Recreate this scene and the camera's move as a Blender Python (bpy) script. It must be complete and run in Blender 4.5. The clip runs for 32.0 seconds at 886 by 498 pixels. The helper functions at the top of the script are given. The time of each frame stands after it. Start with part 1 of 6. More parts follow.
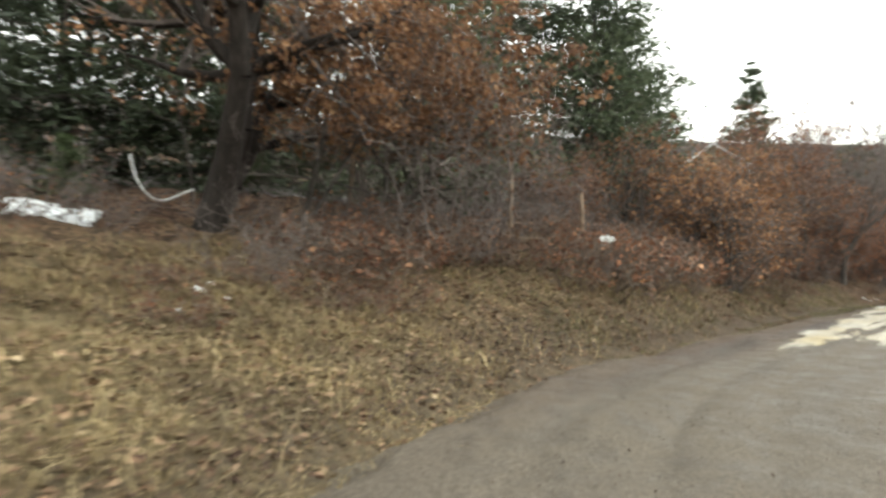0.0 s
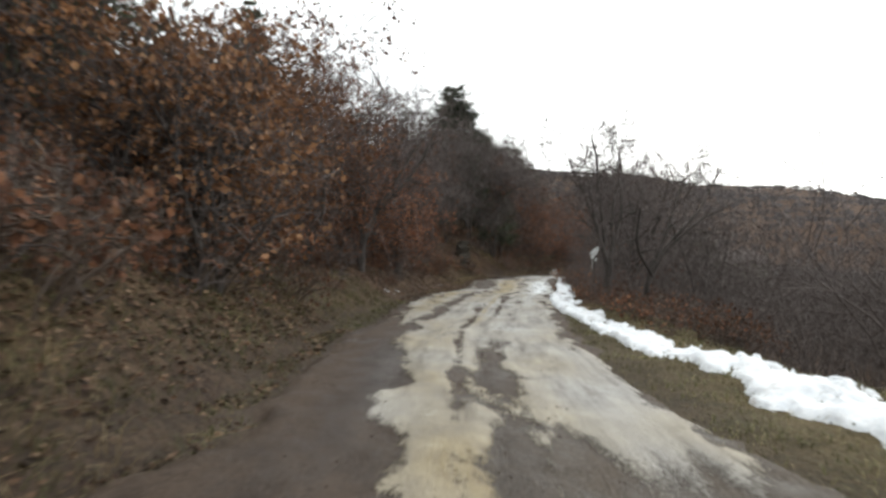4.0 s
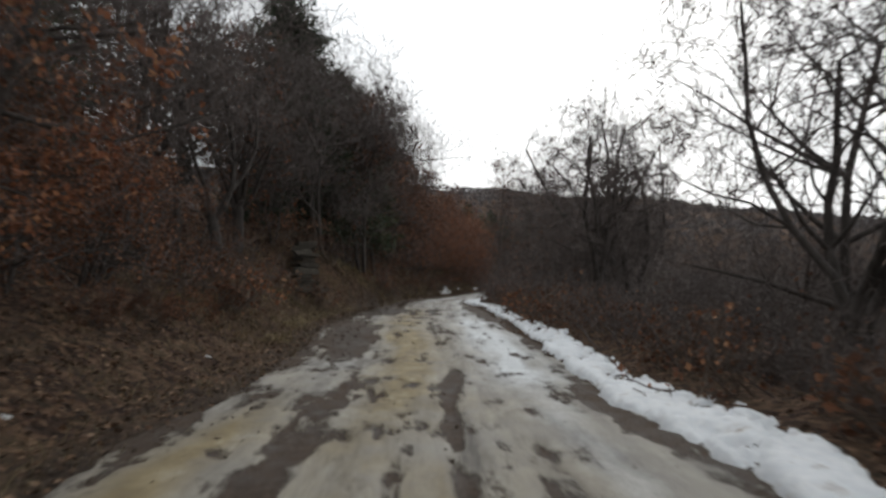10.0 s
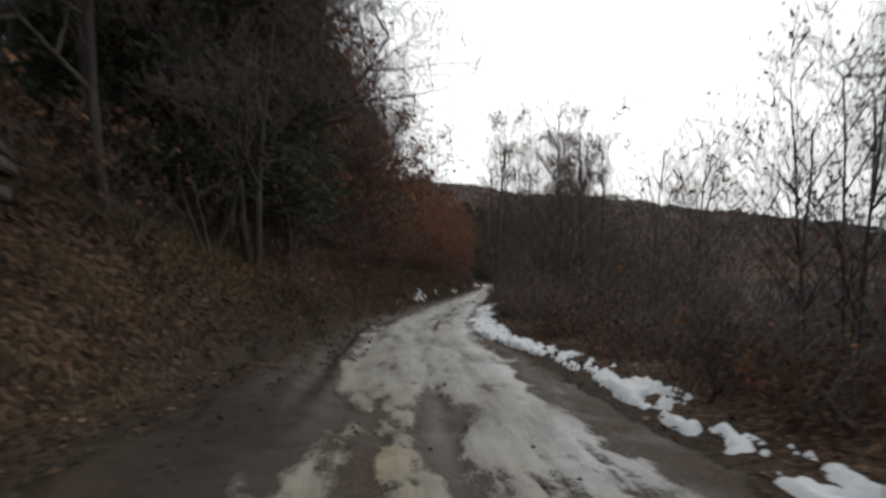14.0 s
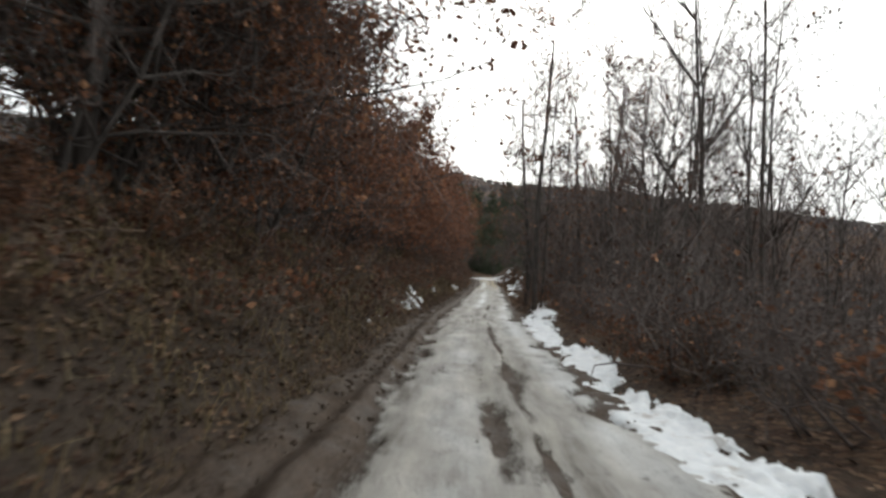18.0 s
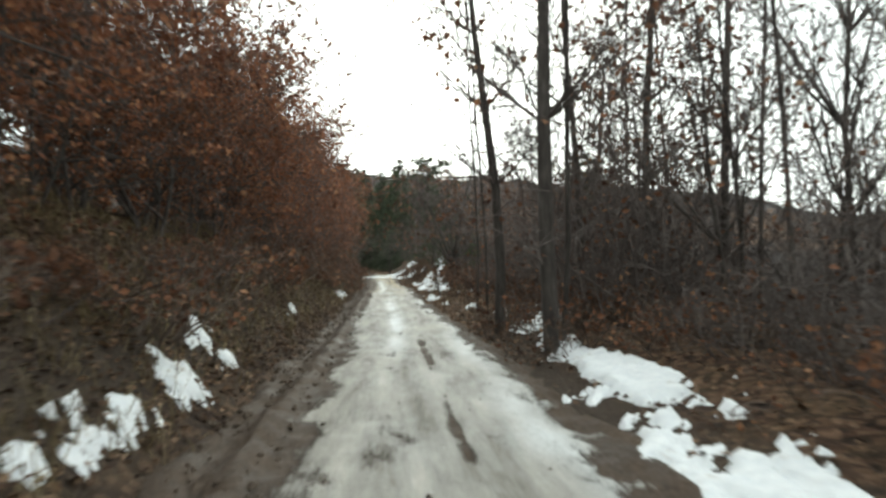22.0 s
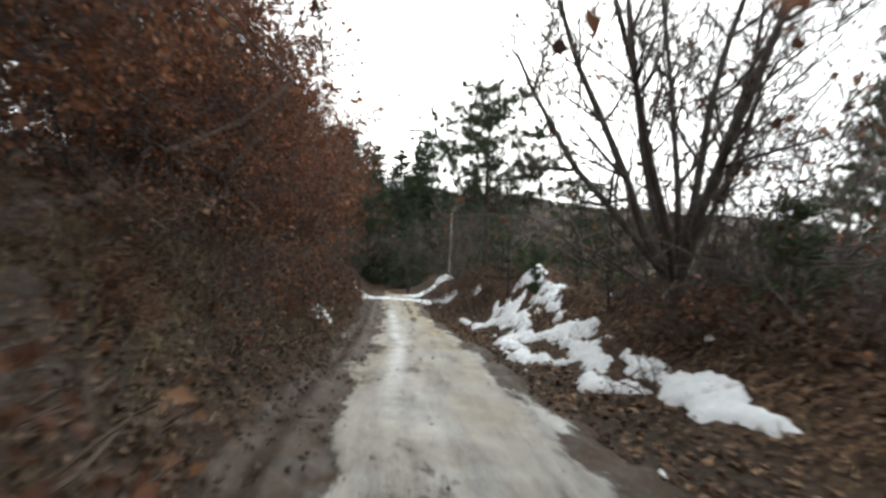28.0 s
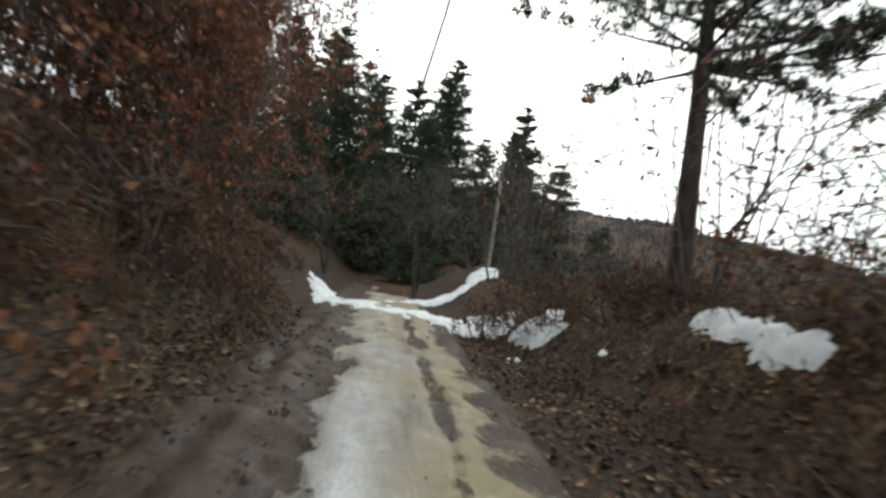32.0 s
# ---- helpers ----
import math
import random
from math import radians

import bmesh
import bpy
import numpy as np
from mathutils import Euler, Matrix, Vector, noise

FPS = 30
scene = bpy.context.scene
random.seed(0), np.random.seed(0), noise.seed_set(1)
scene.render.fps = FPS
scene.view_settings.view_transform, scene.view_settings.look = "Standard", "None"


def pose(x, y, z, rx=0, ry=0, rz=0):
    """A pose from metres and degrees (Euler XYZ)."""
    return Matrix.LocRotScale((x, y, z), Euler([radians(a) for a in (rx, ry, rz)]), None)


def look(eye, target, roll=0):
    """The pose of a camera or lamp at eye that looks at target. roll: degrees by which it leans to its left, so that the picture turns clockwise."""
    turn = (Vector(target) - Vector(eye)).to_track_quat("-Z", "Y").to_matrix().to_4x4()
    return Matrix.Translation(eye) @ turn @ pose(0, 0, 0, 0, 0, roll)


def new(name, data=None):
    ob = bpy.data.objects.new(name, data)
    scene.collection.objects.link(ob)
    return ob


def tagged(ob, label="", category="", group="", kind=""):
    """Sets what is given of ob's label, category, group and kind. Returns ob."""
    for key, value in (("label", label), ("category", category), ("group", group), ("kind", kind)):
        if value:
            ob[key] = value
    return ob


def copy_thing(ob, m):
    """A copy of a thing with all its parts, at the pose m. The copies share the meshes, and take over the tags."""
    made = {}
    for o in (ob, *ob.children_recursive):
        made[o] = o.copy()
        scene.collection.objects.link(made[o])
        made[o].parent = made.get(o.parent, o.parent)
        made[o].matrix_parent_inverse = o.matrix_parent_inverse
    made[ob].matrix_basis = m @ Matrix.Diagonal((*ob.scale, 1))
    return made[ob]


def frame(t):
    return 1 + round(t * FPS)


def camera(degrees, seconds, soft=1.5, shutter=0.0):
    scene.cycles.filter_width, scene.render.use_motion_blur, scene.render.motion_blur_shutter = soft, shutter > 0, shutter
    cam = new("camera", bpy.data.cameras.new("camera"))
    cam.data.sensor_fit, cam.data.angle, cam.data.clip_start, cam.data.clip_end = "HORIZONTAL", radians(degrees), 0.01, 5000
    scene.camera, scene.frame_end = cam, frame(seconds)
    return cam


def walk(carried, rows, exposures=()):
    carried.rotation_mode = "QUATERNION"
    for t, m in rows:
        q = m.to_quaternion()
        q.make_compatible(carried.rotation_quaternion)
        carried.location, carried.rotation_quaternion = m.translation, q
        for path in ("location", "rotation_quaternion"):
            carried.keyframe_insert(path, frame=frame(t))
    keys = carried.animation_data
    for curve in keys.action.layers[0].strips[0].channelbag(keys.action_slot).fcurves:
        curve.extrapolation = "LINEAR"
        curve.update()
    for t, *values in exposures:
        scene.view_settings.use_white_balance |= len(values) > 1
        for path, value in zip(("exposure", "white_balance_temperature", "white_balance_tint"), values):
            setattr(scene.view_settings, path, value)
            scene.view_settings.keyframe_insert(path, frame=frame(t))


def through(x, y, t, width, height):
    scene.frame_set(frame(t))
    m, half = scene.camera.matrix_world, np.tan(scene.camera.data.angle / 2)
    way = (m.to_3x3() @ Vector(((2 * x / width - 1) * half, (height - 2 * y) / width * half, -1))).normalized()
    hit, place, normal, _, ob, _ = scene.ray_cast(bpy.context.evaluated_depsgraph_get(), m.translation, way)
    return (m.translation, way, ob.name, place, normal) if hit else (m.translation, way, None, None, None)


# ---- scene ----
cam = camera(64.0, 32.0, soft=2.8, shutter=0.5)
PATH_ROWS = [
    (0.0, 6.135, -20.575, 2.269, -0.60, 0.00, 46.80),
    (0.5, 5.173, -19.409, 2.180, -0.50, -0.28, 40.80),
    (1.0, 4.325, -18.250, 2.106, 0.00, -0.76, 35.30),
    (1.5, 3.577, -16.943, 2.018, 0.30, -1.23, 29.60),
    (2.0, 2.919, -15.539, 1.958, 0.20, -1.41, 23.80),
    (2.5, 2.352, -14.038, 1.885, -0.40, -0.89, 18.90),
    (3.0, 1.855, -12.442, 1.796, -0.70, -0.97, 14.60),
    (3.5, 1.437, -10.718, 1.692, -0.70, -0.84, 10.90),
    (4.0, 1.066, -8.837, 1.588, -0.90, -2.02, 7.60),
    (4.5, 0.815, -7.150, 1.500, -0.10, -2.00, 5.00),
    (6.5, 0.000, 0.000, 1.250, 0.50, -1.00, 0.00),
    (7.0, -0.140, 1.890, 1.196, 1.20, -0.60, -0.10),
    (7.5, -0.315, 3.850, 1.144, 1.20, 0.20, 0.30),
    (8.0, -0.420, 5.845, 1.056, 1.00, 0.00, -2.10),
    (8.5, -0.420, 7.805, 1.003, 1.50, 0.60, -3.60),
    (9.0, -0.455, 9.940, 0.952, 1.50, -0.20, -3.40),
    (9.5, -0.525, 12.075, 0.900, 1.00, -0.80, -3.70),
    (10.0, -0.560, 14.210, 0.814, 0.80, 0.00, -3.40),
    (10.5, -0.595, 16.380, 0.763, 0.50, 0.00, -4.00),
    (11.0, -0.560, 18.550, 0.677, 0.20, 0.00, -5.90),
    (11.5, -0.455, 20.895, 0.557, 0.60, 0.80, -6.10),
    (12.0, -0.385, 23.380, 0.439, -1.00, -3.10, -6.90),
    (12.5, -0.210, 25.725, 0.354, 2.50, -3.90, -8.70),
    (13.0, -0.210, 28.315, 0.377, 3.00, -3.30, -6.10),
    (13.5, -0.280, 30.415, 0.465, 4.40, -2.50, -4.60),
    (14.0, -0.175, 32.830, 0.417, 0.60, -1.40, -6.50),
    (14.5, -0.035, 34.930, 0.330, -1.50, -0.90, -7.60),
    (16.5, 0.439, 43.417, 0.110, 1.20, -2.60, -6.60),
    (17.0, 0.528, 45.333, 0.018, 0.80, -3.10, -7.50),
    (17.5, 0.632, 47.381, -0.071, -0.10, -3.40, -7.10),
    (18.0, 0.810, 49.486, -0.093, -0.10, -2.20, -7.90),
    (18.5, 1.045, 51.519, -0.182, 0.50, 0.30, -10.20),
    (19.0, 1.345, 53.544, -0.205, 0.20, 1.30, -11.80),
    (19.5, 1.712, 55.561, -0.360, -1.20, 1.50, -13.20),
    (20.0, 2.028, 57.717, -0.447, -0.80, 3.10, -13.70),
    (20.5, 2.475, 59.858, -0.533, -0.50, 4.80, -14.40),
    (21.0, 2.871, 62.137, -0.617, -0.20, 5.60, -14.00),
    (21.5, 3.187, 64.293, -0.703, -0.50, 3.50, -15.20),
    (22.0, 3.642, 66.500, -0.788, -0.30, 1.70, -17.00),
    (22.5, 4.023, 68.648, -0.875, 0.30, -0.60, -16.40),
    (23.0, 4.332, 70.738, -0.962, -0.70, -4.10, -15.60),
    (23.5, 4.748, 72.617, -1.054, 0.90, -2.90, -16.20),
    (24.0, 5.253, 74.685, -1.076, 0.10, -0.10, -17.50),
    (24.5, 5.677, 76.629, -1.166, 0.00, 1.30, -18.90),
    (26.5, 7.612, 85.214, -1.416, 0.40, -3.20, -17.00),
    (27.0, 8.082, 87.557, -1.499, 0.80, -4.30, -17.00),
    (27.5, 8.564, 90.033, -1.578, 0.30, -4.60, -15.90),
    (28.0, 9.111, 92.503, -1.592, 1.20, -1.50, -15.90),
    (28.5, 9.736, 95.098, -1.668, 0.90, 0.50, -16.30),
    (29.0, 10.283, 97.568, -1.682, 1.90, -1.20, -17.40),
    (29.5, 10.782, 100.240, -1.757, -0.20, -4.20, -17.00),
    (30.0, 11.383, 102.573, -1.839, 1.20, -5.20, -18.50),
    (30.5, 12.020, 105.300, -1.913, 0.90, -3.50, -17.20),
    (31.0, 12.495, 107.710, -1.994, 0.50, -4.70, -16.30),
    (31.5, 13.000, 110.448, -2.068, 1.90, -5.90, -15.90),
    (32.0, 13.559, 113.049, -2.211, 0.90, -7.10, -16.00),
]
walk(cam, [(t, pose(x, y, z, 90 + p, r, w)) for t, x, y, z, p, r, w in PATH_ROWS],
     [(0, 1.0, 6850, 2), (1.5, 0.9, 6600, 2), (3, 0.3, 6500, 5), (4.5, -0.25, 6450, 8), (7, -0.9, 6400, 9), (12, -0.85, 6400, 9), (14, -0.95, 6400, 9), (17, -0.6, 6500, 8), (18.5, -0.05, 6500, 6), (20, 0.25, 6480, 0), (22, 0.35, 6450, -2), (24, 0.65, 6600, 6), (27, 0.1, 6450, 9), (29, 0.15, 6400, 4), (31, -0.4, 6400, 6), (32, -0.15, 6400, 4)])

# ---- world, sun, exposure ----
world = bpy.data.worlds.new("overcast_sky")
scene.world = world
world.use_nodes = True
wn, wl = world.node_tree.nodes, world.node_tree.links
sky = wn.new("ShaderNodeTexSky")
sky.sky_type = 'NISHITA'
sky.sun_disc = False
sky.sun_elevation, sky.sun_rotation = radians(24), radians(20)
sky.air_density, sky.dust_density = 1.0, 4.0
pale = wn.new("ShaderNodeHueSaturation")
pale.inputs["Saturation"].default_value = 0.25
wl.new(sky.outputs[0], pale.inputs["Color"])
cloud = wn.new("ShaderNodeMix")
cloud.data_type = 'RGBA'
cloud.inputs[0].default_value = 0.8
cloud.inputs[7].default_value = (13.0, 13.3, 13.6, 1)
wl.new(pale.outputs[0], cloud.inputs[6])
wl.new(cloud.outputs[2], wn["Background"].inputs["Color"])
wn["Background"].inputs["Strength"].default_value = 0.15

sun_data = bpy.data.lights.new("sun", "SUN")
sun_data.energy, sun_data.angle, sun_data.color = 0.6, radians(25), (1.0, 0.95, 0.88)
sun = new("sun", sun_data)
sun.matrix_world = look((0, 0, 0), (-math.sin(radians(20)) * math.cos(radians(24)), -math.cos(radians(20)) * math.cos(radians(24)), -math.sin(radians(24))))

rnd = random.Random(11)


# ---- materials ----
def mat(name, rough=0.8, metal=0.0, spec=0.3):
    m = bpy.data.materials.new(name)
    m.use_nodes = True
    b = m.node_tree.nodes["Principled BSDF"]
    b.inputs["Roughness"].default_value = rough
    b.inputs["Metallic"].default_value = metal
    b.inputs["Specular IOR Level"].default_value = spec
    return m, m.node_tree.nodes, m.node_tree.links, b


def ramp(n, l, source, stops):
    r = n.new("ShaderNodeValToRGB")
    els = r.color_ramp.elements
    while len(els) < len(stops):
        els.new(0.5)
    for e, (p, c) in zip(els, stops):
        e.position, e.color = p, (*c, 1)
    l.new(source, r.inputs[0])
    return r.outputs[0]


def noise_tex(n, l, scale, detail=4, rough=0.6, vector=None):
    t = n.new("ShaderNodeTexNoise")
    t.inputs["Scale"].default_value, t.inputs["Detail"].default_value = scale, detail
    t.inputs["Roughness"].default_value = rough
    if vector is not None:
        l.new(vector, t.inputs["Vector"])
    return t.outputs["Fac"]


def mix(n, l, fac, a, b, mode='MIX'):
    m = n.new("ShaderNodeMix")
    m.data_type, m.blend_type = 'RGBA', mode
    for sock, v in ((m.inputs[0], fac), (m.inputs[6], a), (m.inputs[7], b)):
        if isinstance(v, (int, float)):
            sock.default_value = v
        elif isinstance(v, tuple):
            sock.default_value = (*v, 1)
        else:
            l.new(v, sock)
    return m.outputs[2]


def math_node(n, l, op, a, b=0.0, clamp=False):
    m = n.new("ShaderNodeMath")
    m.operation, m.use_clamp = op, clamp
    for sock, v in ((m.inputs[0], a), (m.inputs[1], b)):
        if isinstance(v, (int, float)):
            sock.default_value = v
        else:
            l.new(v, sock)
    return m.outputs[0]


def bump(n, l, b, height, strength=0.5, distance=0.02):
    u = n.new("ShaderNodeBump")
    u.inputs["Strength"].default_value, u.inputs["Distance"].default_value = strength, distance
    l.new(height, u.inputs["Height"])
    l.new(u.outputs[0], b.inputs["Normal"])


def place_vec(n):
    return n.new("ShaderNodeNewGeometry").outputs["Position"]


def grained(name, stops, scale, rough=0.85, stretch=None, relief=0.4, dist=0.01, spec=0.25, patch=None):
    """A material with grain at one scale and stains at a far larger one."""
    m, n, l, b = mat(name, rough, 0, spec)
    co = n.new("ShaderNodeTexCoord").outputs["Object"]
    if stretch:
        mp = n.new("ShaderNodeMapping")
        mp.inputs["Scale"].default_value = stretch
        l.new(co, mp.inputs[0])
        co = mp.outputs[0]
    f = noise_tex(n, l, scale, 6, 0.65, co)
    c = ramp(n, l, f, stops)
    big = noise_tex(n, l, scale * 0.12, 3, 0.5, co)
    c = mix(n, l, 0.5, c, ramp(n, l, big, [(0.3, (0.55, 0.55, 0.55)), (0.7, (1.25, 1.25, 1.25))]), 'MULTIPLY')
    l.new(c, b.inputs["Base Color"])
    bump(n, l, b, f, relief, dist)
    return m


def leafy(name, stops, rough=0.7, through=0.25):
    """Leaves or needles: colour varies from leaf to leaf and from tree to tree, with a little light coming through."""
    m, n, l, b = mat(name, rough, 0, 0.25)
    g = n.new("ShaderNodeNewGeometry")
    info = n.new("ShaderNodeObjectInfo")
    c = ramp(n, l, g.outputs["Random Per Island"], stops)
    tree = ramp(n, l, info.outputs["Random"], [(0.0, (0.62, 0.6, 0.61)), (0.5, (0.92, 0.9, 0.89)), (1.0, (1.3, 1.25, 1.18))])
    c = mix(n, l, 1.0, c, tree, 'MULTIPLY')
    patchy = noise_tex(n, l, 0.9, 2, 0.5, g.outputs["Position"])
    c = mix(n, l, 0.7, c, ramp(n, l, patchy, [(0.35, (0.52, 0.5, 0.51)), (0.65, (1.3, 1.27, 1.2))]), 'MULTIPLY')
    l.new(c, b.inputs["Base Color"])
    t = n.new("ShaderNodeBsdfTranslucent")
    l.new(c, t.inputs["Color"])
    mx = n.new("ShaderNodeMixShader")
    mx.inputs[0].default_value = through
    l.new(b.outputs[0], mx.inputs[1])
    l.new(t.outputs[0], mx.inputs[2])
    l.new(mx.outputs[0], n["Material Output"].inputs["Surface"])
    return m


M_BARK = grained("bark", [(0.3, (0.04, 0.034, 0.031)), (0.55, (0.085, 0.074, 0.067)), (0.75, (0.15, 0.135, 0.122))], 9, 0.95, (1, 1, 0.25), 0.8, 0.02)
M_OLD_BARK = grained("old_oak_bark", [(0.3, (0.012, 0.01, 0.009)), (0.55, (0.03, 0.024, 0.021)), (0.75, (0.06, 0.05, 0.045))], 9, 0.95, (1, 1, 0.25), 0.9, 0.03)
M_PINE_BARK = grained("pine_bark", [(0.3, (0.035, 0.027, 0.023)), (0.55, (0.08, 0.062, 0.053)), (0.75, (0.14, 0.115, 0.1))], 8, 0.95, (1, 1, 0.3), 0.9, 0.02)
M_TWIG = grained("twig", [(0.3, (0.075, 0.062, 0.057)), (0.6, (0.15, 0.125, 0.114)), (0.8, (0.235, 0.2, 0.184))], 4, 0.9, None, 0.2)
M_TWIG_PALE = grained("dry_stem", [(0.3, (0.07, 0.052, 0.042)), (0.6, (0.145, 0.112, 0.088)), (0.8, (0.24, 0.19, 0.15))], 4, 0.9, None, 0.2)
M_OAK_LEAF = leafy("dry_oak_leaf", [(0.0, (0.075, 0.04, 0.029)), (0.4, (0.14, 0.07, 0.045)), (0.75, (0.22, 0.107, 0.064)), (1.0, (0.34, 0.195, 0.115))], 0.7, 0.35)
M_OAK_RED = leafy("russet_oak_leaf", [(0.0, (0.095, 0.043, 0.028)), (0.4, (0.185, 0.078, 0.044)), (0.75, (0.285, 0.125, 0.068)), (1.0, (0.4, 0.22, 0.125))], 0.7, 0.35)
M_OAK_GOLD = leafy("golden_oak_leaf", [(0.0, (0.12, 0.06, 0.035)), (0.4, (0.22, 0.115, 0.06)), (0.75, (0.32, 0.175, 0.095)), (1.0, (0.44, 0.27, 0.15))], 0.7, 0.35)
M_NEEDLE = leafy("spruce_needles", [(0.0, (0.03, 0.042, 0.026)), (0.5, (0.055, 0.076, 0.045)), (1.0, (0.095, 0.122, 0.075))], 0.6, 0.2)
M_PINE = leafy("pine_needles", [(0.0, (0.03, 0.045, 0.02)), (0.5, (0.055, 0.085, 0.038)), (1.0, (0.1, 0.135, 0.065))], 0.6, 0.15)
M_GRASS = leafy("dry_grass", [(0.0, (0.08, 0.064, 0.035)), (0.35, (0.155, 0.122, 0.066)), (0.7, (0.25, 0.2, 0.115)), (1.0, (0.38, 0.32, 0.2))], 0.8, 0.2)
M_TAN = leafy("tan_fallen_leaves", [(0.0, (0.09, 0.055, 0.032)), (0.4, (0.19, 0.125, 0.075)), (0.75, (0.32, 0.23, 0.14)), (1.0, (0.5, 0.4, 0.26))], 0.75, 0.0)
M_GREEN = leafy("winter_grass", [(0.0, (0.055, 0.062, 0.025)), (0.4, (0.11, 0.115, 0.05)), (0.75, (0.18, 0.17, 0.085)), (1.0, (0.3, 0.26, 0.15))], 0.8, 0.2)
M_LITTER = leafy("fallen_leaves", [(0.0, (0.045, 0.027, 0.018)), (0.4, (0.1, 0.058, 0.036)), (0.75, (0.185, 0.115, 0.07)), (1.0, (0.34, 0.235, 0.155))], 0.75, 0.0)
M_CLOD = grained("mud_lump", [(0.3, (0.045, 0.033, 0.025)), (0.55, (0.09, 0.067, 0.05)), (0.8, (0.15, 0.12, 0.095))], 20, 0.9, None, 0.4)
M_WOOD = grained("weathered_wood", [(0.3, (0.12, 0.085, 0.06)), (0.55, (0.24, 0.17, 0.12)), (0.8, (0.36, 0.27, 0.2))], 14, 0.9, (3, 3, 0.3), 0.5)
M_GREY_WOOD = grained("grey_wood", [(0.3, (0.2, 0.18, 0.155)), (0.55, (0.32, 0.295, 0.26)), (0.8, (0.45, 0.42, 0.38))], 14, 0.9, (3, 3, 0.3), 0.5)
M_STONE = grained("stone", [(0.3, (0.05, 0.043, 0.035)), (0.55, (0.1, 0.088, 0.072)), (0.8, (0.2, 0.18, 0.15))], 12, 0.9, None, 0.8, 0.02)
# plaster toned down for dirt, and for shade on the larger house's front
M_PLASTER = grained("aged_shaded_plaster", [(0.3, (0.2, 0.18, 0.145)), (0.55, (0.29, 0.265, 0.215)), (0.8, (0.37, 0.345, 0.29))], 5, 0.9, None, 0.3)
M_ROOF = grained("dark_roof", [(0.3, (0.05, 0.04, 0.038)), (0.6, (0.1, 0.078, 0.07)), (0.8, (0.15, 0.12, 0.11))], 8, 0.85, None, 0.4)
M_PLASTIC = grained("white_plastic", [(0.3, (0.55, 0.56, 0.55)), (0.7, (0.78, 0.79, 0.78))], 12, 0.45, None, 0.3, 0.01, 0.5)
M_GLASS, _n, _l, _b = mat("window_glass", 0.08, 0, 0.5)
_b.inputs["Base Color"].default_value = (0.02, 0.025, 0.03, 1)

# snow: bright, slightly grainy, dirty in spots
M_SNOW, n, l, b = mat("old_snow", 0.65, 0, 0.3)
pv = place_vec(n)
f = noise_tex(n, l, 9, 6, 0.7, pv)
dirt = noise_tex(n, l, 3.0, 5, 0.7, pv)
c = mix(n, l, ramp(n, l, dirt, [(0.58, (0, 0, 0)), (0.75, (1, 1, 1))]), ramp(n, l, f, [(0.3, (0.68, 0.71, 0.74)), (0.7, (0.86, 0.87, 0.87))]), (0.36, 0.31, 0.26))
l.new(c, b.inputs["Base Color"])
bump(n, l, b, f, 0.6, 0.03)

# ground: dark earth, dead leaves and moss-green to straw grass where the 'grass' attribute says so
M_GROUND, n, l, b = mat("forest_floor", 0.95, 0, 0.15)
pv = place_vec(n)
f1, f2, f3 = noise_tex(n, l, 14, 6, 0.7, pv), noise_tex(n, l, 1.6, 4, 0.6, pv), noise_tex(n, l, 45, 3, 0.7, pv)
vo = n.new("ShaderNodeTexVoronoi")
vo.inputs["Scale"].default_value, vo.inputs["Randomness"].default_value = 15, 1.0
warp = mix(n, l, 0.12, pv, n.new("ShaderNodeTexNoise").outputs["Color"], 'ADD')
l.new(warp, vo.inputs["Vector"])
sep = n.new("ShaderNodeSeparateColor")
l.new(vo.outputs["Color"], sep.inputs[0])
leaf = ramp(n, l, sep.outputs[0], [(0.0, (0.02, 0.014, 0.011)), (0.4, (0.06, 0.037, 0.026)), (0.75, (0.115, 0.068, 0.045)), (1.0, (0.22, 0.145, 0.1))])
leaf = mix(n, l, 0.8, leaf, ramp(n, l, f1, [(0.35, (0.45, 0.42, 0.4)), (0.65, (1.25, 1.2, 1.15))]), 'MULTIPLY')
leaf = mix(n, l, 0.6, leaf, ramp(n, l, f2, [(0.35, (0.55, 0.52, 0.5)), (0.65, (1.25, 1.2, 1.15))]), 'MULTIPLY')
grassy = ramp(n, l, f3, [(0.3, (0.05, 0.043, 0.023)), (0.5, (0.115, 0.092, 0.05)), (0.75, (0.22, 0.175, 0.105))])
grassy = mix(n, l, 0.6, grassy, ramp(n, l, f2, [(0.35, (0.6, 0.7, 0.55)), (0.65, (1.2, 1.1, 1.0))]), 'MULTIPLY')
at = n.new("ShaderNodeAttribute")
at.attribute_name = "grass"
gm = math_node(n, l, 'ADD', at.outputs["Fac"], math_node(n, l, 'MULTIPLY', math_node(n, l, 'SUBTRACT', f2, 0.5), 1.2), True)
c = mix(n, l, gm, leaf, grassy)
at2 = n.new("ShaderNodeAttribute")
at2.attribute_name = "mud"
mm = math_node(n, l, 'ADD', at2.outputs["Fac"], math_node(n, l, 'MULTIPLY', math_node(n, l, 'SUBTRACT', f1, 0.5), 0.9), True)
c = mix(n, l, mm, c, ramp(n, l, f3, [(0.3, (0.028, 0.021, 0.016)), (0.55, (0.062, 0.047, 0.036)), (0.8, (0.12, 0.095, 0.075))]))
l.new(c, b.inputs["Base Color"])
bump(n, l, b, math_node(n, l, 'ADD', f1, math_node(n, l, 'ADD', f3, math_node(n, l, 'MULTIPLY', vo.outputs["Distance"], -1.2))), 0.7, 0.035)

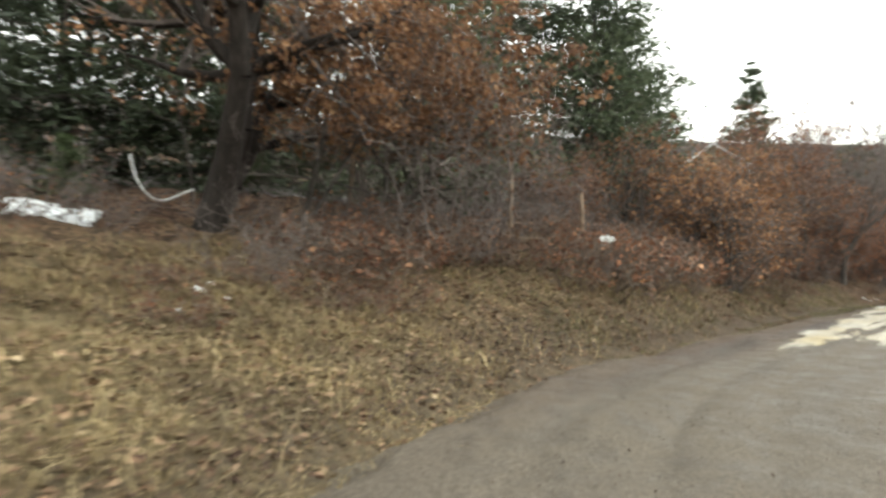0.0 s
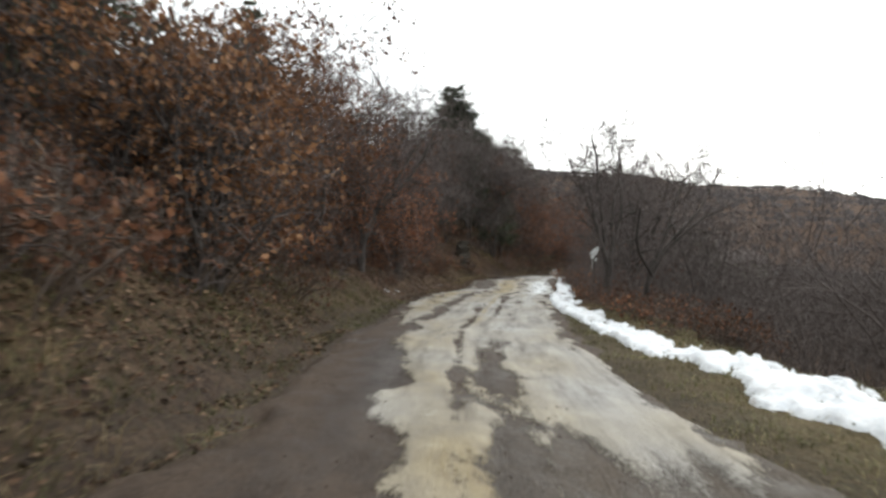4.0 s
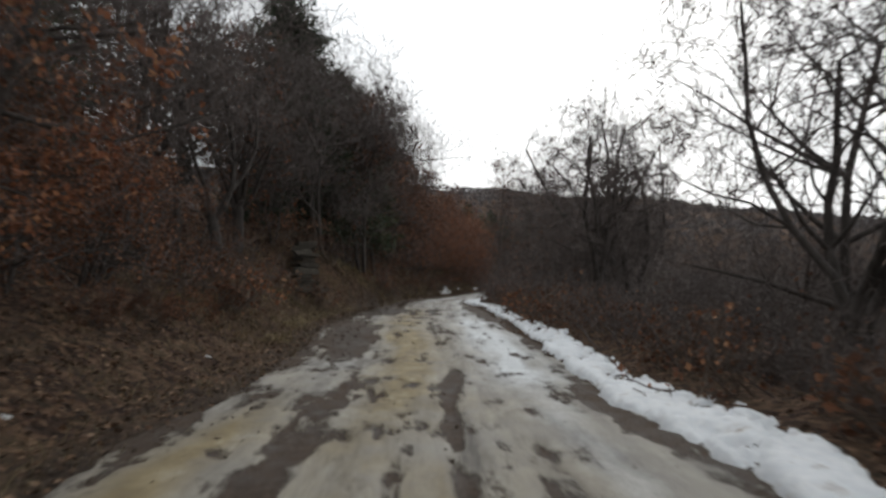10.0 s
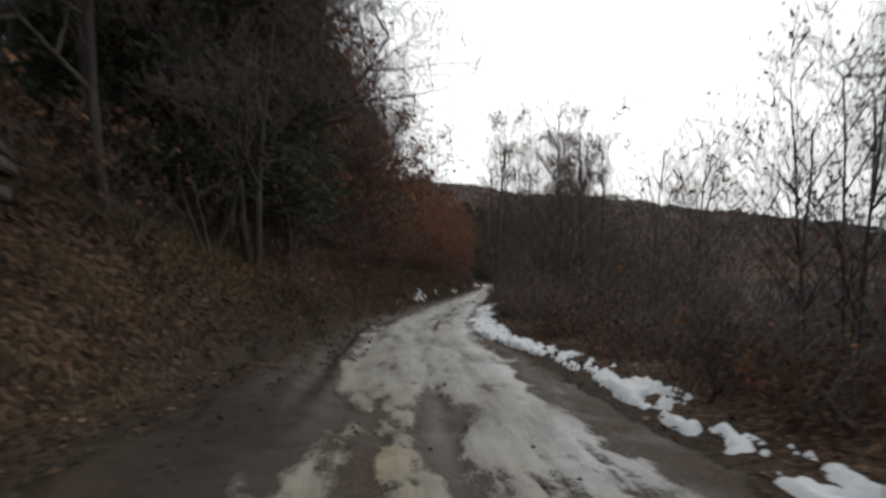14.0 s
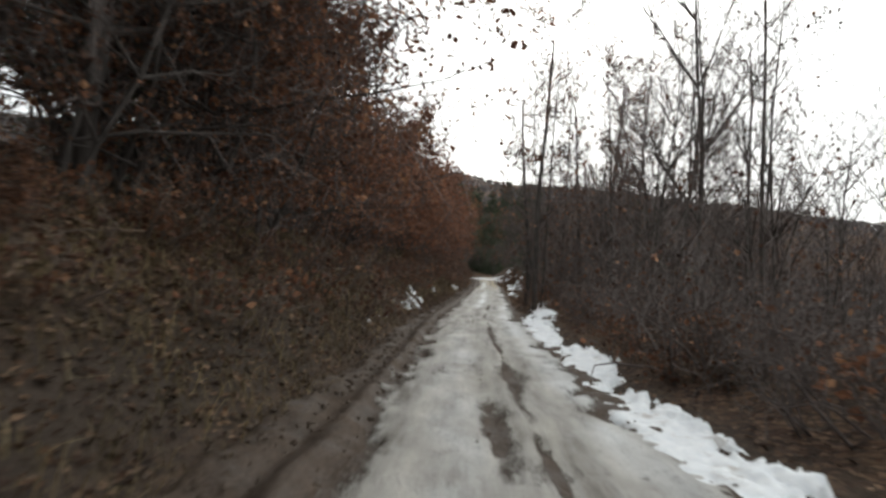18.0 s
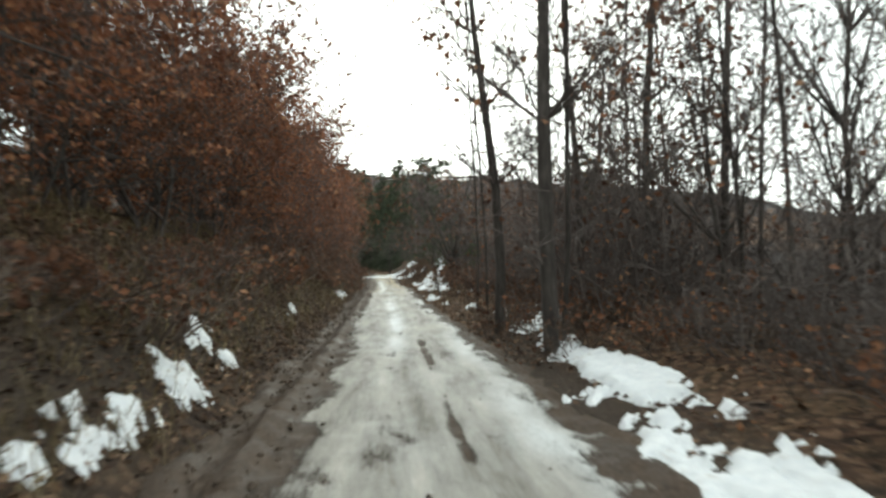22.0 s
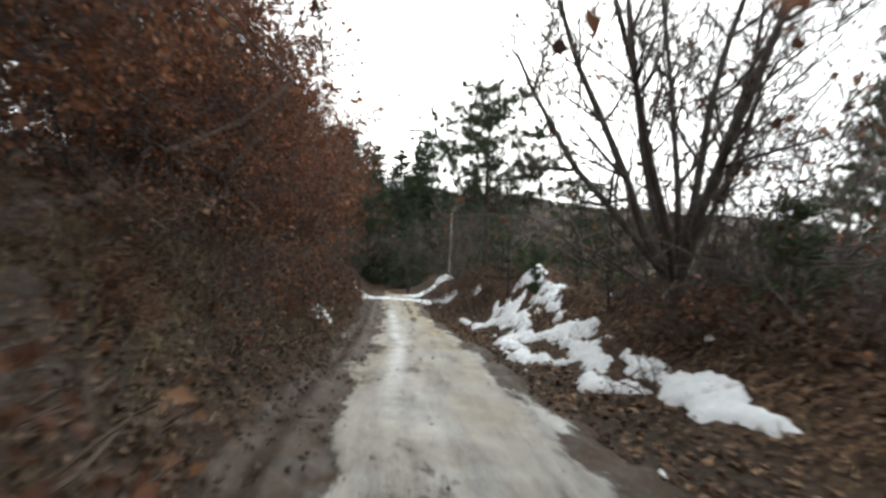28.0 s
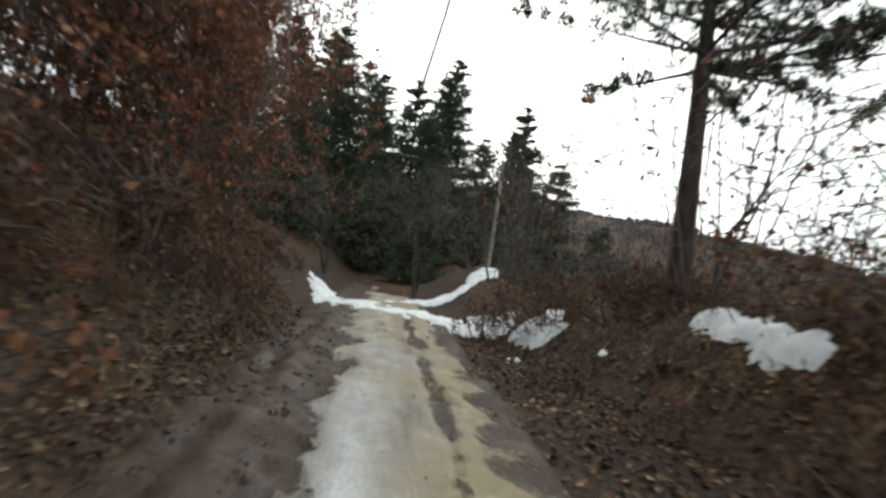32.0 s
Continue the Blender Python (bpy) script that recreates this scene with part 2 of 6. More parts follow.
# road: wet earth and gravel under trodden ice, the ice in long streaks
M_ROAD, n, l, b = mat("icy_dirt_road", 0.5, 0, 0.2)
uv = n.new("ShaderNodeUVMap").outputs[0]
mp = n.new("ShaderNodeMapping")
mp.inputs["Scale"].default_value = (3.6, 0.45, 1)
l.new(uv, mp.inputs[0])
streak = noise_tex(n, l, 1.0, 6, 0.65, mp.outputs[0])
mp2 = n.new("ShaderNodeMapping")
mp2.inputs["Scale"].default_value = (1.0, 0.55, 1)
l.new(uv, mp2.inputs[0])
blot = noise_tex(n, l, 2.6, 6, 0.7, mp2.outputs[0])
pv = place_vec(n)
fine = noise_tex(n, l, 30, 4, 0.7, pv)
ice_at = n.new("ShaderNodeAttribute")
ice_at.attribute_name = "ice"
yel_at = n.new("ShaderNodeAttribute")
yel_at.attribute_name = "sandy"
earth = ramp(n, l, fine, [(0.3, (0.034, 0.023, 0.016)), (0.5, (0.072, 0.051, 0.037)), (0.75, (0.13, 0.1, 0.077))])
earth = mix(n, l, 0.7, earth, ramp(n, l, blot, [(0.35, (0.55, 0.52, 0.5)), (0.65, (1.3, 1.28, 1.25))]), 'MULTIPLY')
gravel_at = n.new("ShaderNodeAttribute")
gravel_at.attribute_name = "gravel"
earth = mix(n, l, gravel_at.outputs["Fac"], earth, mix(n, l, 0.6, ramp(n, l, fine, [(0.3, (0.04, 0.032, 0.024)), (0.5, (0.082, 0.067, 0.052)), (0.75, (0.155, 0.132, 0.106))]), ramp(n, l, blot, [(0.35, (0.6, 0.58, 0.56)), (0.65, (1.2, 1.2, 1.18))]), 'MULTIPLY'))
wet_at = n.new("ShaderNodeAttribute")
wet_at.attribute_name = "wet"
wetm = math_node(n, l, 'ADD', wet_at.outputs["Fac"], math_node(n, l, 'MULTIPLY', math_node(n, l, 'SUBTRACT', blot, 0.5), 0.9), True)
earth = mix(n, l, wetm, earth, mix(n, l, 1.0, earth, (0.36, 0.3, 0.25), 'MULTIPLY'))
icec = ramp(n, l, streak, [(0.3, (0.13, 0.115, 0.098)), (0.42, (0.24, 0.225, 0.2)), (0.55, (0.36, 0.35, 0.33)), (0.72, (0.56, 0.56, 0.55))])
sandc = ramp(n, l, blot, [(0.3, (0.14, 0.104, 0.056)), (0.55, (0.31, 0.25, 0.145)), (0.75, (0.46, 0.4, 0.28))])
ym = math_node(n, l, 'ADD', yel_at.outputs["Fac"], math_node(n, l, 'MULTIPLY', math_node(n, l, 'SUBTRACT', streak, 0.5), 1.6), True)
icec = mix(n, l, ym, icec, sandc)
white_at = n.new("ShaderNodeAttribute")
white_at.attribute_name = "white"
wm = math_node(n, l, 'ADD', white_at.outputs["Fac"], math_node(n, l, 'MULTIPLY', math_node(n, l, 'SUBTRACT', blot, 0.5), 1.0), True)
icec = mix(n, l, wm, icec, ramp(n, l, fine, [(0.3, (0.55, 0.57, 0.57)), (0.6, (0.8, 0.82, 0.82))]))
speck = ramp(n, l, fine, [(0.28, (0.6, 0.57, 0.53)), (0.42, (1, 1, 1))])
icec = mix(n, l, 0.8, icec, speck, 'MULTIPLY')
im = math_node(n, l, 'ADD', ice_at.outputs["Fac"], math_node(n, l, 'MULTIPLY', math_node(n, l, 'SUBTRACT', blot, 0.5), 1.1))
im = math_node(n, l, 'ADD', im, math_node(n, l, 'MULTIPLY', math_node(n, l, 'SUBTRACT', streak, 0.5), 0.9))
im = math_node(n, l, 'ADD', im, math_node(n, l, 'MULTIPLY', math_node(n, l, 'SUBTRACT', fine, 0.5), 1.0))
im = ramp(n, l, im, [(0.36, (0, 0, 0)), (0.6, (1, 1, 1))])
l.new(mix(n, l, im, earth, icec), b.inputs["Base Color"])
wet = ramp(n, l, blot, [(0.35, (0.5, 0.5, 0.5)), (0.65, (0.95, 0.95, 0.95))])
wet = mix(n, l, wetm, wet, (0.38, 0.38, 0.38))
l.new(mix(n, l, im, wet, ramp(n, l, blot, [(0.3, (0.45, 0.45, 0.45)), (0.7, (0.8, 0.8, 0.8))])), b.inputs["Roughness"])
bump(n, l, b, math_node(n, l, 'ADD', math_node(n, l, 'MULTIPLY', im, 0.8), fine), 0.7, 0.03)

# far slopes: bare woods seen from afar, with pale grey haze put into their colour
M_FAR = leafy("far_hazed_woods", [(0.0, (0.1, 0.094, 0.097)), (0.5, (0.15, 0.142, 0.146)), (1.0, (0.21, 0.2, 0.205))], 0.95, 0.0)


# ---- the way: centre line, and the lie of the land beside it ----
LINE = np.array([[r[1], r[2], r[3] - 1.25] for r in PATH_ROWS])
back = LINE[0] - LINE[1]
back = back / np.linalg.norm(back[:2])
ahead = LINE[-1] - LINE[-4]
ahead = ahead / np.linalg.norm(ahead[:2])
ahead[2] = -0.005
LINE = np.vstack([[LINE[0] + back * k for k in (24, 18, 12, 6)], LINE, [LINE[-1] + ahead * k for k in (5, 10, 15, 20, 25, 30, 35)]])
_s = np.r_[0, np.cumsum(np.linalg.norm(np.diff(LINE[:, :2], axis=0), axis=1))]
LEN = _s[-1]
SF = np.arange(0, LEN, 0.25)
CF = np.stack([np.interp(SF, _s, LINE[:, i]) for i in range(3)], 1)
_k = np.hanning(25) / np.hanning(25).sum()
CF = np.stack([np.convolve(np.pad(CF[:, i], 12, mode='reflect', reflect_type='odd'), _k, 'valid') for i in range(3)], 1)
TF = np.gradient(CF[:, :2], axis=0)
TF = TF / np.linalg.norm(TF, axis=1)[:, None]


def on_way(s, d):
    """World x, y of the points d metres left of the centre line at s."""
    s, d = np.asarray(s, float), np.asarray(d, float)
    x, y = np.interp(s, SF, CF[:, 0]), np.interp(s, SF, CF[:, 1])
    tx, ty = np.interp(s, SF, TF[:, 0]), np.interp(s, SF, TF[:, 1])
    return x - ty * d, y + tx * d


def way_of(x, y):
    """s, d (left positive), road height and distance of points."""
    x, y = np.ravel(np.asarray(x, float)), np.ravel(np.asarray(y, float))
    S, D, Z, DIST = (np.zeros(len(x)) for _ in range(4))
    P = CF[::2]
    for a in range(0, len(x), 20000):
        dx, dy = x[a:a + 20000, None] - P[None, :, 0], y[a:a + 20000, None] - P[None, :, 1]
        q = dx * dx + dy * dy
        i = q.argmin(1)
        j = np.arange(len(i))
        t = TF[::2][i]
        S[a:a + 20000] = SF[::2][i] + dx[j, i] * t[:, 0] + dy[j, i] * t[:, 1]
        D[a:a + 20000] = t[:, 0] * dy[j, i] - t[:, 1] * dx[j, i]
        Z[a:a + 20000] = P[i, 2]
        DIST[a:a + 20000] = np.sqrt(q[j, i])
    return S, D, Z, DIST


def wave(x, y, scale, seed):
    """Smooth cheap noise, about -1 to 1."""
    out = 0
    for k in range(5):
        a = seed * 1.7 + k * 2.399
        f = (0.6 + 0.37 * k) / scale
        out = out + np.sin(x * f * math.cos(a) * 2 + y * f * math.sin(a) * 2 + seed * 3.1 + k * 1.3) / (1 + 0.35 * k)
    return out / 2.6


_LAT = np.random.default_rng(99).uniform(-1, 1, (257, 257))


def fbm(x, y, scale, octaves=4, seed=0, gain=0.55):
    """Lattice noise in octaves, about -1 to 1."""
    out, amp, tot = 0.0, 1.0, 0.0
    x, y = np.asarray(x, float) / scale + seed * 17.3, np.asarray(y, float) / scale + seed * 9.7
    for _ in range(octaves):
        ix, iy = np.floor(x).astype(int), np.floor(y).astype(int)
        fx, fy = x - ix, y - iy
        fx, fy = fx * fx * (3 - 2 * fx), fy * fy * (3 - 2 * fy)
        ix, iy = ix % 256, iy % 256
        v = (_LAT[ix, iy] * (1 - fx) + _LAT[ix + 1, iy] * fx) * (1 - fy) + (_LAT[ix, iy + 1] * (1 - fx) + _LAT[ix + 1, iy + 1] * fx) * fy
        out, tot, amp = out + v * amp, tot + amp * 0.62, amp * gain
        x, y = x * 2.03 + 11.1, y * 2.03 + 5.7
    return out / tot


# the bank on the uphill side: along s, where it begins, how steep, how high, and the slope behind its brow
BANK_S = [0, 22, 32, 38, 46, 56, 66, 76, 84, 88, 92, 110, 130, 150, 165, 190]
BANK_FOOT = [1.5, 1.6, 1.7, 1.8, 2.2, 2.6, 2.9, 3.4, 3.05, 2.4, 1.7, 1.35, 1.25, 1.3, 1.3, 1.4]
BANK_RISE = [0.26, 0.29, 0.4, 1.0, 0.8, 0.5, 0.5, 0.45, 0.62, 1.45, 1.15, 0.95, 1.05, 1.0, 0.95, 0.7]
BANK_HIGH = [1.7, 1.9, 2.6, 2.6, 2.5, 2.6, 3.2, 3.6, 3.9, 3.9, 3.5, 3.2, 3.6, 3.4, 3.0, 2.6]
# the downhill side: how high the verge heap is and how fast the land falls behind it
HEAP_S = [0, 40, 60, 90, 118, 126, 138, 148, 154, 160, 168, 176, 190]
HEAP_HIGH = [0.0, 0.05, 0.15, 0.1, 0.25, 0.3, 0.35, 0.75, 1.15, 1.55, 1.3, 1.0, 0.6]


def land(x, y):
    shape = np.shape(x)
    s, d, z, r = way_of(x, y)
    x, y = np.ravel(x), np.ravel(y)
    foot, rise, high = np.interp(s, BANK_S, BANK_FOOT), np.interp(s, BANK_S, BANK_RISE), np.interp(s, BANK_S, BANK_HIGH)
    a = np.maximum(d - foot, 0)
    up = high * (1 - np.exp(-a * rise / high * 1.15)) + 0.07 * np.maximum(a - 4, 0)
    b = np.maximum(-d - np.interp(s, [148, 160, 172], [2.2, 2.25, 1.9]), 0)
    heap = np.interp(s, HEAP_S, HEAP_HIGH)
    h = heap * np.exp(-((b - 1.7) / np.where(b < 1.7, 0.95, 1.7)) ** 2) * np.clip(b / 0.6, 0, 1) * (1 + 0.25 * fbm(x, y, 2.4, 2, 7))
    down = h - 3.5 * (1 - np.exp(-np.maximum(b - 2.0, 0) * 0.1))
    out = np.where(d > 0, up, down)
    # the mound on the outer side of the bend, and the rise that closes the view behind it
    out = out + 0.75 * np.exp(-((s - 185.5) / 2.6) ** 2 - ((d + 2.6) / 2.2) ** 2) + 0.5 * np.clip((s - 187) / 8, 0, 1) * np.clip((d + 12) / 4, 0, 1)
    rough_amp = np.clip((r - 2.2) / 2.5, 0, 1)
    out = out + rough_amp * (0.22 * fbm(x, y, 1.8, 4, 1) + 0.08 * wave(x, y, 0.7, 2)) + np.clip((r - 8) / 20, 0, 1) * 0.6 * wave(x, y, 9, 3)
    # hills all round beyond the valley
    hill = 0.22 * np.maximum(r - 180, 0)
    bear = np.degrees(np.arctan2(x - 10, np.maximum(y - 60, 1e-3)))
    top = (90 + 12 * wave(x, y, 150, 4)) * (1 - 0.85 * np.clip((bear - 20) / 25, 0, 1) * np.clip((y - 20) / 60, 0, 1))
    out = out + top * (1 - np.exp(-hill / top * 1.3)) + np.clip((r - 60) / 200, 0, 1) * 4 * wave(x, y, 45, 5)
    return (z + out - 0.1 * np.clip((2.35 - r) / 0.5, 0, 1)).reshape(shape)


def ground_z(x, y):
    return float(land(np.array([x]), np.array([y]))[0])


# ---- mesh helpers ----
def mesh_of(name, verts, faces, material, smooth=False):
    me = bpy.data.meshes.new(name)
    me.from_pydata([tuple(v) for v in np.asarray(verts).tolist()], [], [tuple(f) for f in (faces.tolist() if isinstance(faces, np.ndarray) else faces)])
    me.materials.append(material)
    if smooth:
        me.polygons.foreach_set("use_smooth", [True] * len(me.polygons))
    return me


def part(name, bm, material, parent, label=""):
    me = bpy.data.meshes.new(name)
    bm.to_mesh(me)
    bm.free()
    me.materials.append(material)
    ob = new(name, me)
    ob.parent = parent
    if label:
        ob["label"] = label
    return ob


def mesh_part(name, me, parent, label=""):
    ob = new(name, me)
    ob.parent = parent
    if label:
        ob["label"] = label
    return ob


def grid_faces(nu, nv):
    i = np.arange(nu * nv).reshape(nu, nv)
    return np.stack([i[:-1, :-1].ravel(), i[1:, :-1].ravel(), i[1:, 1:].ravel(), i[:-1, 1:].ravel()], 1)


def attribute(me, name, values):
    a = me.attributes.new(name, 'FLOAT', 'POINT')
    a.data.foreach_set("value", np.asarray(values, np.float32))


def tubes(segs, sides=3):
    """Tapered tubes: rows of x0 y0 z0 r0 x1 y1 z1 r1."""
    g = np.asarray(segs, float)
    p0, r0, p1, r1 = g[:, 0:3], g[:, 3], g[:, 4:7], g[:, 7]
    ax = p1 - p0
    ax = ax / np.maximum(np.linalg.norm(ax, axis=1), 1e-6)[:, None]
    ref = np.where(np.abs(ax[:, 2:3]) > 0.9, [[1.0, 0, 0]], [[0, 0, 1.0]])
    u = np.cross(ax, ref)
    u = u / np.linalg.norm(u, axis=1)[:, None]
    v = np.cross(ax, u)
    ang = np.arange(sides) * 2 * np.pi / sides
    ring = u[:, None, :] * np.cos(ang)[None, :, None] + v[:, None, :] * np.sin(ang)[None, :, None]
    a = p0[:, None] + ring * r0[:, None, None]
    b = p1[:, None] + ring * r1[:, None, None]
    verts = np.concatenate([a, b], 1).reshape(-1, 3)
    k = np.arange(len(g))[:, None] * 2 * sides
    j = np.arange(sides)
    q = np.stack([np.broadcast_to(j, (len(g), sides)) + k, np.broadcast_to((j + 1) % sides, (len(g), sides)) + k,
                  np.broadcast_to((j + 1) % sides + sides, (len(g), sides)) + k, np.broadcast_to(j + sides, (len(g), sides)) + k], 2).reshape(-1, 4)
    return verts, q


def leaf_blades(centres, size, rng, droop=0.4, wide=0.42, flat=False):
    """Folded pointed leaves: two triangles each along a midrib."""
    m = len(centres)
    th = rng.uniform(0, 2 * np.pi, m)
    el = rng.normal(-droop, 0.22 if flat else 0.55, m)
    ax = np.stack([np.cos(th) * np.cos(el), np.sin(th) * np.cos(el), np.sin(el)], 1)
    side = np.cross(ax, np.array([0, 0, 1.0]) + rng.normal(0, 0.35, (m, 3)) if flat else rng.normal(0, 1, (m, 3)))
    side = side / np.linalg.norm(side, axis=1)[:, None]
    nor = np.cross(side, ax)
    L = (size * rng.uniform(0.6, 1.35, m))[:, None]
    W = L * wide * rng.uniform(0.7, 1.2, m)[:, None]
    base, tip = centres - ax * L * 0.5, centres + ax * L * 0.5
    mid = centres + nor * W * 0.35
    le, ri = mid + side * W, mid - side * W
    verts = np.stack([base, le, tip, ri], 1).reshape(-1, 3)
    k = np.arange(m)[:, None] * 4
    faces = np.concatenate([k + [[0, 1, 2]], k + [[0, 2, 3]]], 1).reshape(-1, 3)
    return verts, faces


# ---- plants: one builder for each kind ----
def bend(rng, v, amount):
    v = v + rng.normal(0, amount, 3)
    return v / np.linalg.norm(v)


def grow(rng, start, way, length, radius, level, last, segs, tips, gnarl=0.12, kids=(5, 5, 4), lift=0.06, spread=0.75, short=0.55, first=0.3, thin=0.66):
    """A branch of a few bent pieces that gives off smaller ones."""
    pieces = 6 if level == 0 else 4 if level == 1 else 3 if level < last else 2
    p, v, r = np.array(start, float), np.array(way, float), radius
    step = length / pieces
    nodes = []
    for i in range(pieces):
        v = bend(rng, v + np.array([0, 0, lift]), gnarl)
        q = p + v * step
        r2 = radius * (1 - 0.8 * (i + 1) / pieces) if level else radius * (1 - 0.62 * (i + 1) / pieces)
        segs.append((level, *p, r, *q, max(r2, 0.006)))
        nodes.append((q, v, r2, (i + 1) / pieces))
        p, r = q, max(r2, 0.006)
    tips.append((p, level))
    if level >= last:
        for q, _, _, _ in nodes:
            tips.append((q, level))
        return
    count = kids[min(level, len(kids) - 1)]
    for k in range(count):
        f = (k + rng.uniform(0.2, 0.9)) / count
        f = (first + (1 - first) * f) if level == 0 else (0.15 + 0.85 * f)
        j = min(int(f * pieces), pieces - 1)
        q, vv, rr, _ = nodes[j]
        side = np.cross(vv, rng.normal(0, 1, 3))
        side = side / np.linalg.norm(side)
        w = vv * (1 - spread) + side * spread + np.array([0, 0, 0.12])
        grow(rng, q, w / np.linalg.norm(w), length * short * rng.uniform(0.7, 1.25) * (1.15 - 0.5 * f), max(rr * thin, 0.006), level + 1, last, segs, tips, gnarl * 1.15, kids, lift, spread, max(short, 0.42), first, max(thin, 0.6))


def split_mesh(name, segs, split, bark, twig):
    thick = [g[1:] for g in segs if g[0] <= split]
    thin = [g[1:] for g in segs if g[0] > split]
    v1, f1 = tubes(thick, 6)
    a = mesh_of(name + "_trunk", v1, f1, bark, True)
    v2, f2 = tubes(thin, 3)
    return a, mesh_of(name + "_twigs", v2, f2, twig)


def plant(name, meshes, label, category, group=""):
    """A thing with its parts: (part name, mesh) pairs under an empty at its base."""
    root = tagged(new(name), label, category, group)
    for pname, me in meshes:
        ob = mesh_part(pname, me, root)
        if pname in ("crown", "branchwork", "twig_mass", "foliage", "stemwork"):
            ob["kind"] = "stuff"
    return root


def bare_tree_mesh(seed, height, stems, kids, last=3, radius=0.09, lean=0.25, twig=None, spread=0.7, split=1, gnarl=0.1, first=0.3, leaves=0, short=0.55, thin=0.66):
    rng = np.random.default_rng(seed)
    segs, tips = [], []
    for k in range(stems):
        a = rng.uniform(0, 6.28)
        w = np.array([math.cos(a) * lean, math.sin(a) * lean, 1.0])
        grow(rng, (math.cos(a) * 0.08 * (stems > 1), math.sin(a) * 0.08 * (stems > 1), -0.25), w / np.linalg.norm(w), height * rng.uniform(0.8, 1.05), radius * rng.uniform(0.75, 1.1), 0, last, segs, tips, gnarl, kids, 0.06, spread, short, first, thin)
    out = [*zip(("trunk", "crown"), split_mesh("bare_tree", segs, split, M_BARK, twig or M_TWIG))]
    if leaves:
        at = np.array([p for p, lv in tips if lv >= 2])
        at = at[rng.permutation(len(at))[:max(30, len(at) // 3)]]
        v, f = leaf_blades(at[rng.integers(0, len(at), leaves)] + rng.normal(0, 0.09, (leaves, 3)), 0.12, rng)
        out.append(("foliage", mesh_of("last_leaves", v, f, M_OAK_LEAF)))
    return out


def forked_tree_mesh(seed, fork, limbs, reach, radius, lean, kids, last=3, gnarl=0.15, first=0.12, short=0.5, spread=0.72, rise=0.05):
    """A short stout trunk that parts into several crooked limbs with dense twigs."""
    rng = np.random.default_rng(seed)
    segs, tips = [], []
    p, r = np.array([0, 0, -0.3]), radius * 1.25
    for i in range(3):
        q = p + np.array([rng.normal(0, 0.06), rng.normal(0, 0.06), (fork + 0.3) / 3])
        segs.append((0, *p, r, *q, radius * (1.1 - 0.08 * i)))
        p, r = q, radius * (1.1 - 0.08 * i)
    turn = rng.uniform(0, 6.28)
    for k in range(limbs):
        a = turn + 6.28 * k / limbs + rng.normal(0, 0.3)
        tilt = lean * (0.4 + 0.8 * ((k * 0.618) % 1.0))
        w = np.array([math.cos(a) * tilt, math.sin(a) * tilt, 1.0])
        grow(rng, p - np.array([0, 0, rng.uniform(0, 0.35) * fork]), w / np.linalg.norm(w), reach * rng.uniform(0.75, 1.1), radius * rng.uniform(0.45, 0.65), 0, last, segs, tips, gnarl, kids, rise, spread, short, first, 0.5)
    return [*zip(("trunk", "crown"), split_mesh("forked_tree", segs, 1, M_BARK, M_TWIG))]


def oak_mesh(seed, height, stems, leaves, leaf=0.11, gold=False, kids=(7, 5, 3), radius=0.06, low=0.0, lean=0.3, bark=None):
    rng = np.random.default_rng(seed)
    segs, tips = [], []
    for k in range(stems):
        a = rng.uniform(0, 6.28)
        w = np.array([math.cos(a) * lean, math.sin(a) * lean, 1.0])
        grow(rng, (math.cos(a) * 0.15 * (stems > 1), math.sin(a) * 0.15 * (stems > 1), -0.25), w / np.linalg.norm(w), height * rng.uniform(0.75, 1.05), radius * rng.uniform(0.7, 1.1), 0, 3, segs, tips, 0.13, kids, 0.03, 0.8, 0.55, 0.3 if low else 0.06)
    at = np.array([p for p, lv in tips if lv >= 2 and p[2] > low])
    at = at[rng.permutation(len(at))[:max(40, int(len(at) * 0.7))]]
    pick = at[rng.integers(0, len(at), leaves)] + rng.normal(0, 0.075, (leaves, 3))
    v, f = leaf_blades(pick, leaf, rng)
    a, b = split_mesh("oak", segs, 1, bark or M_BARK, M_TWIG)
    return [("trunk", a), ("branchwork", b), ("crown", mesh_of("oak_leaves", v, f, (M_OAK_GOLD, M_OAK_RED)[gold - 1] if gold else M_OAK_LEAF))]


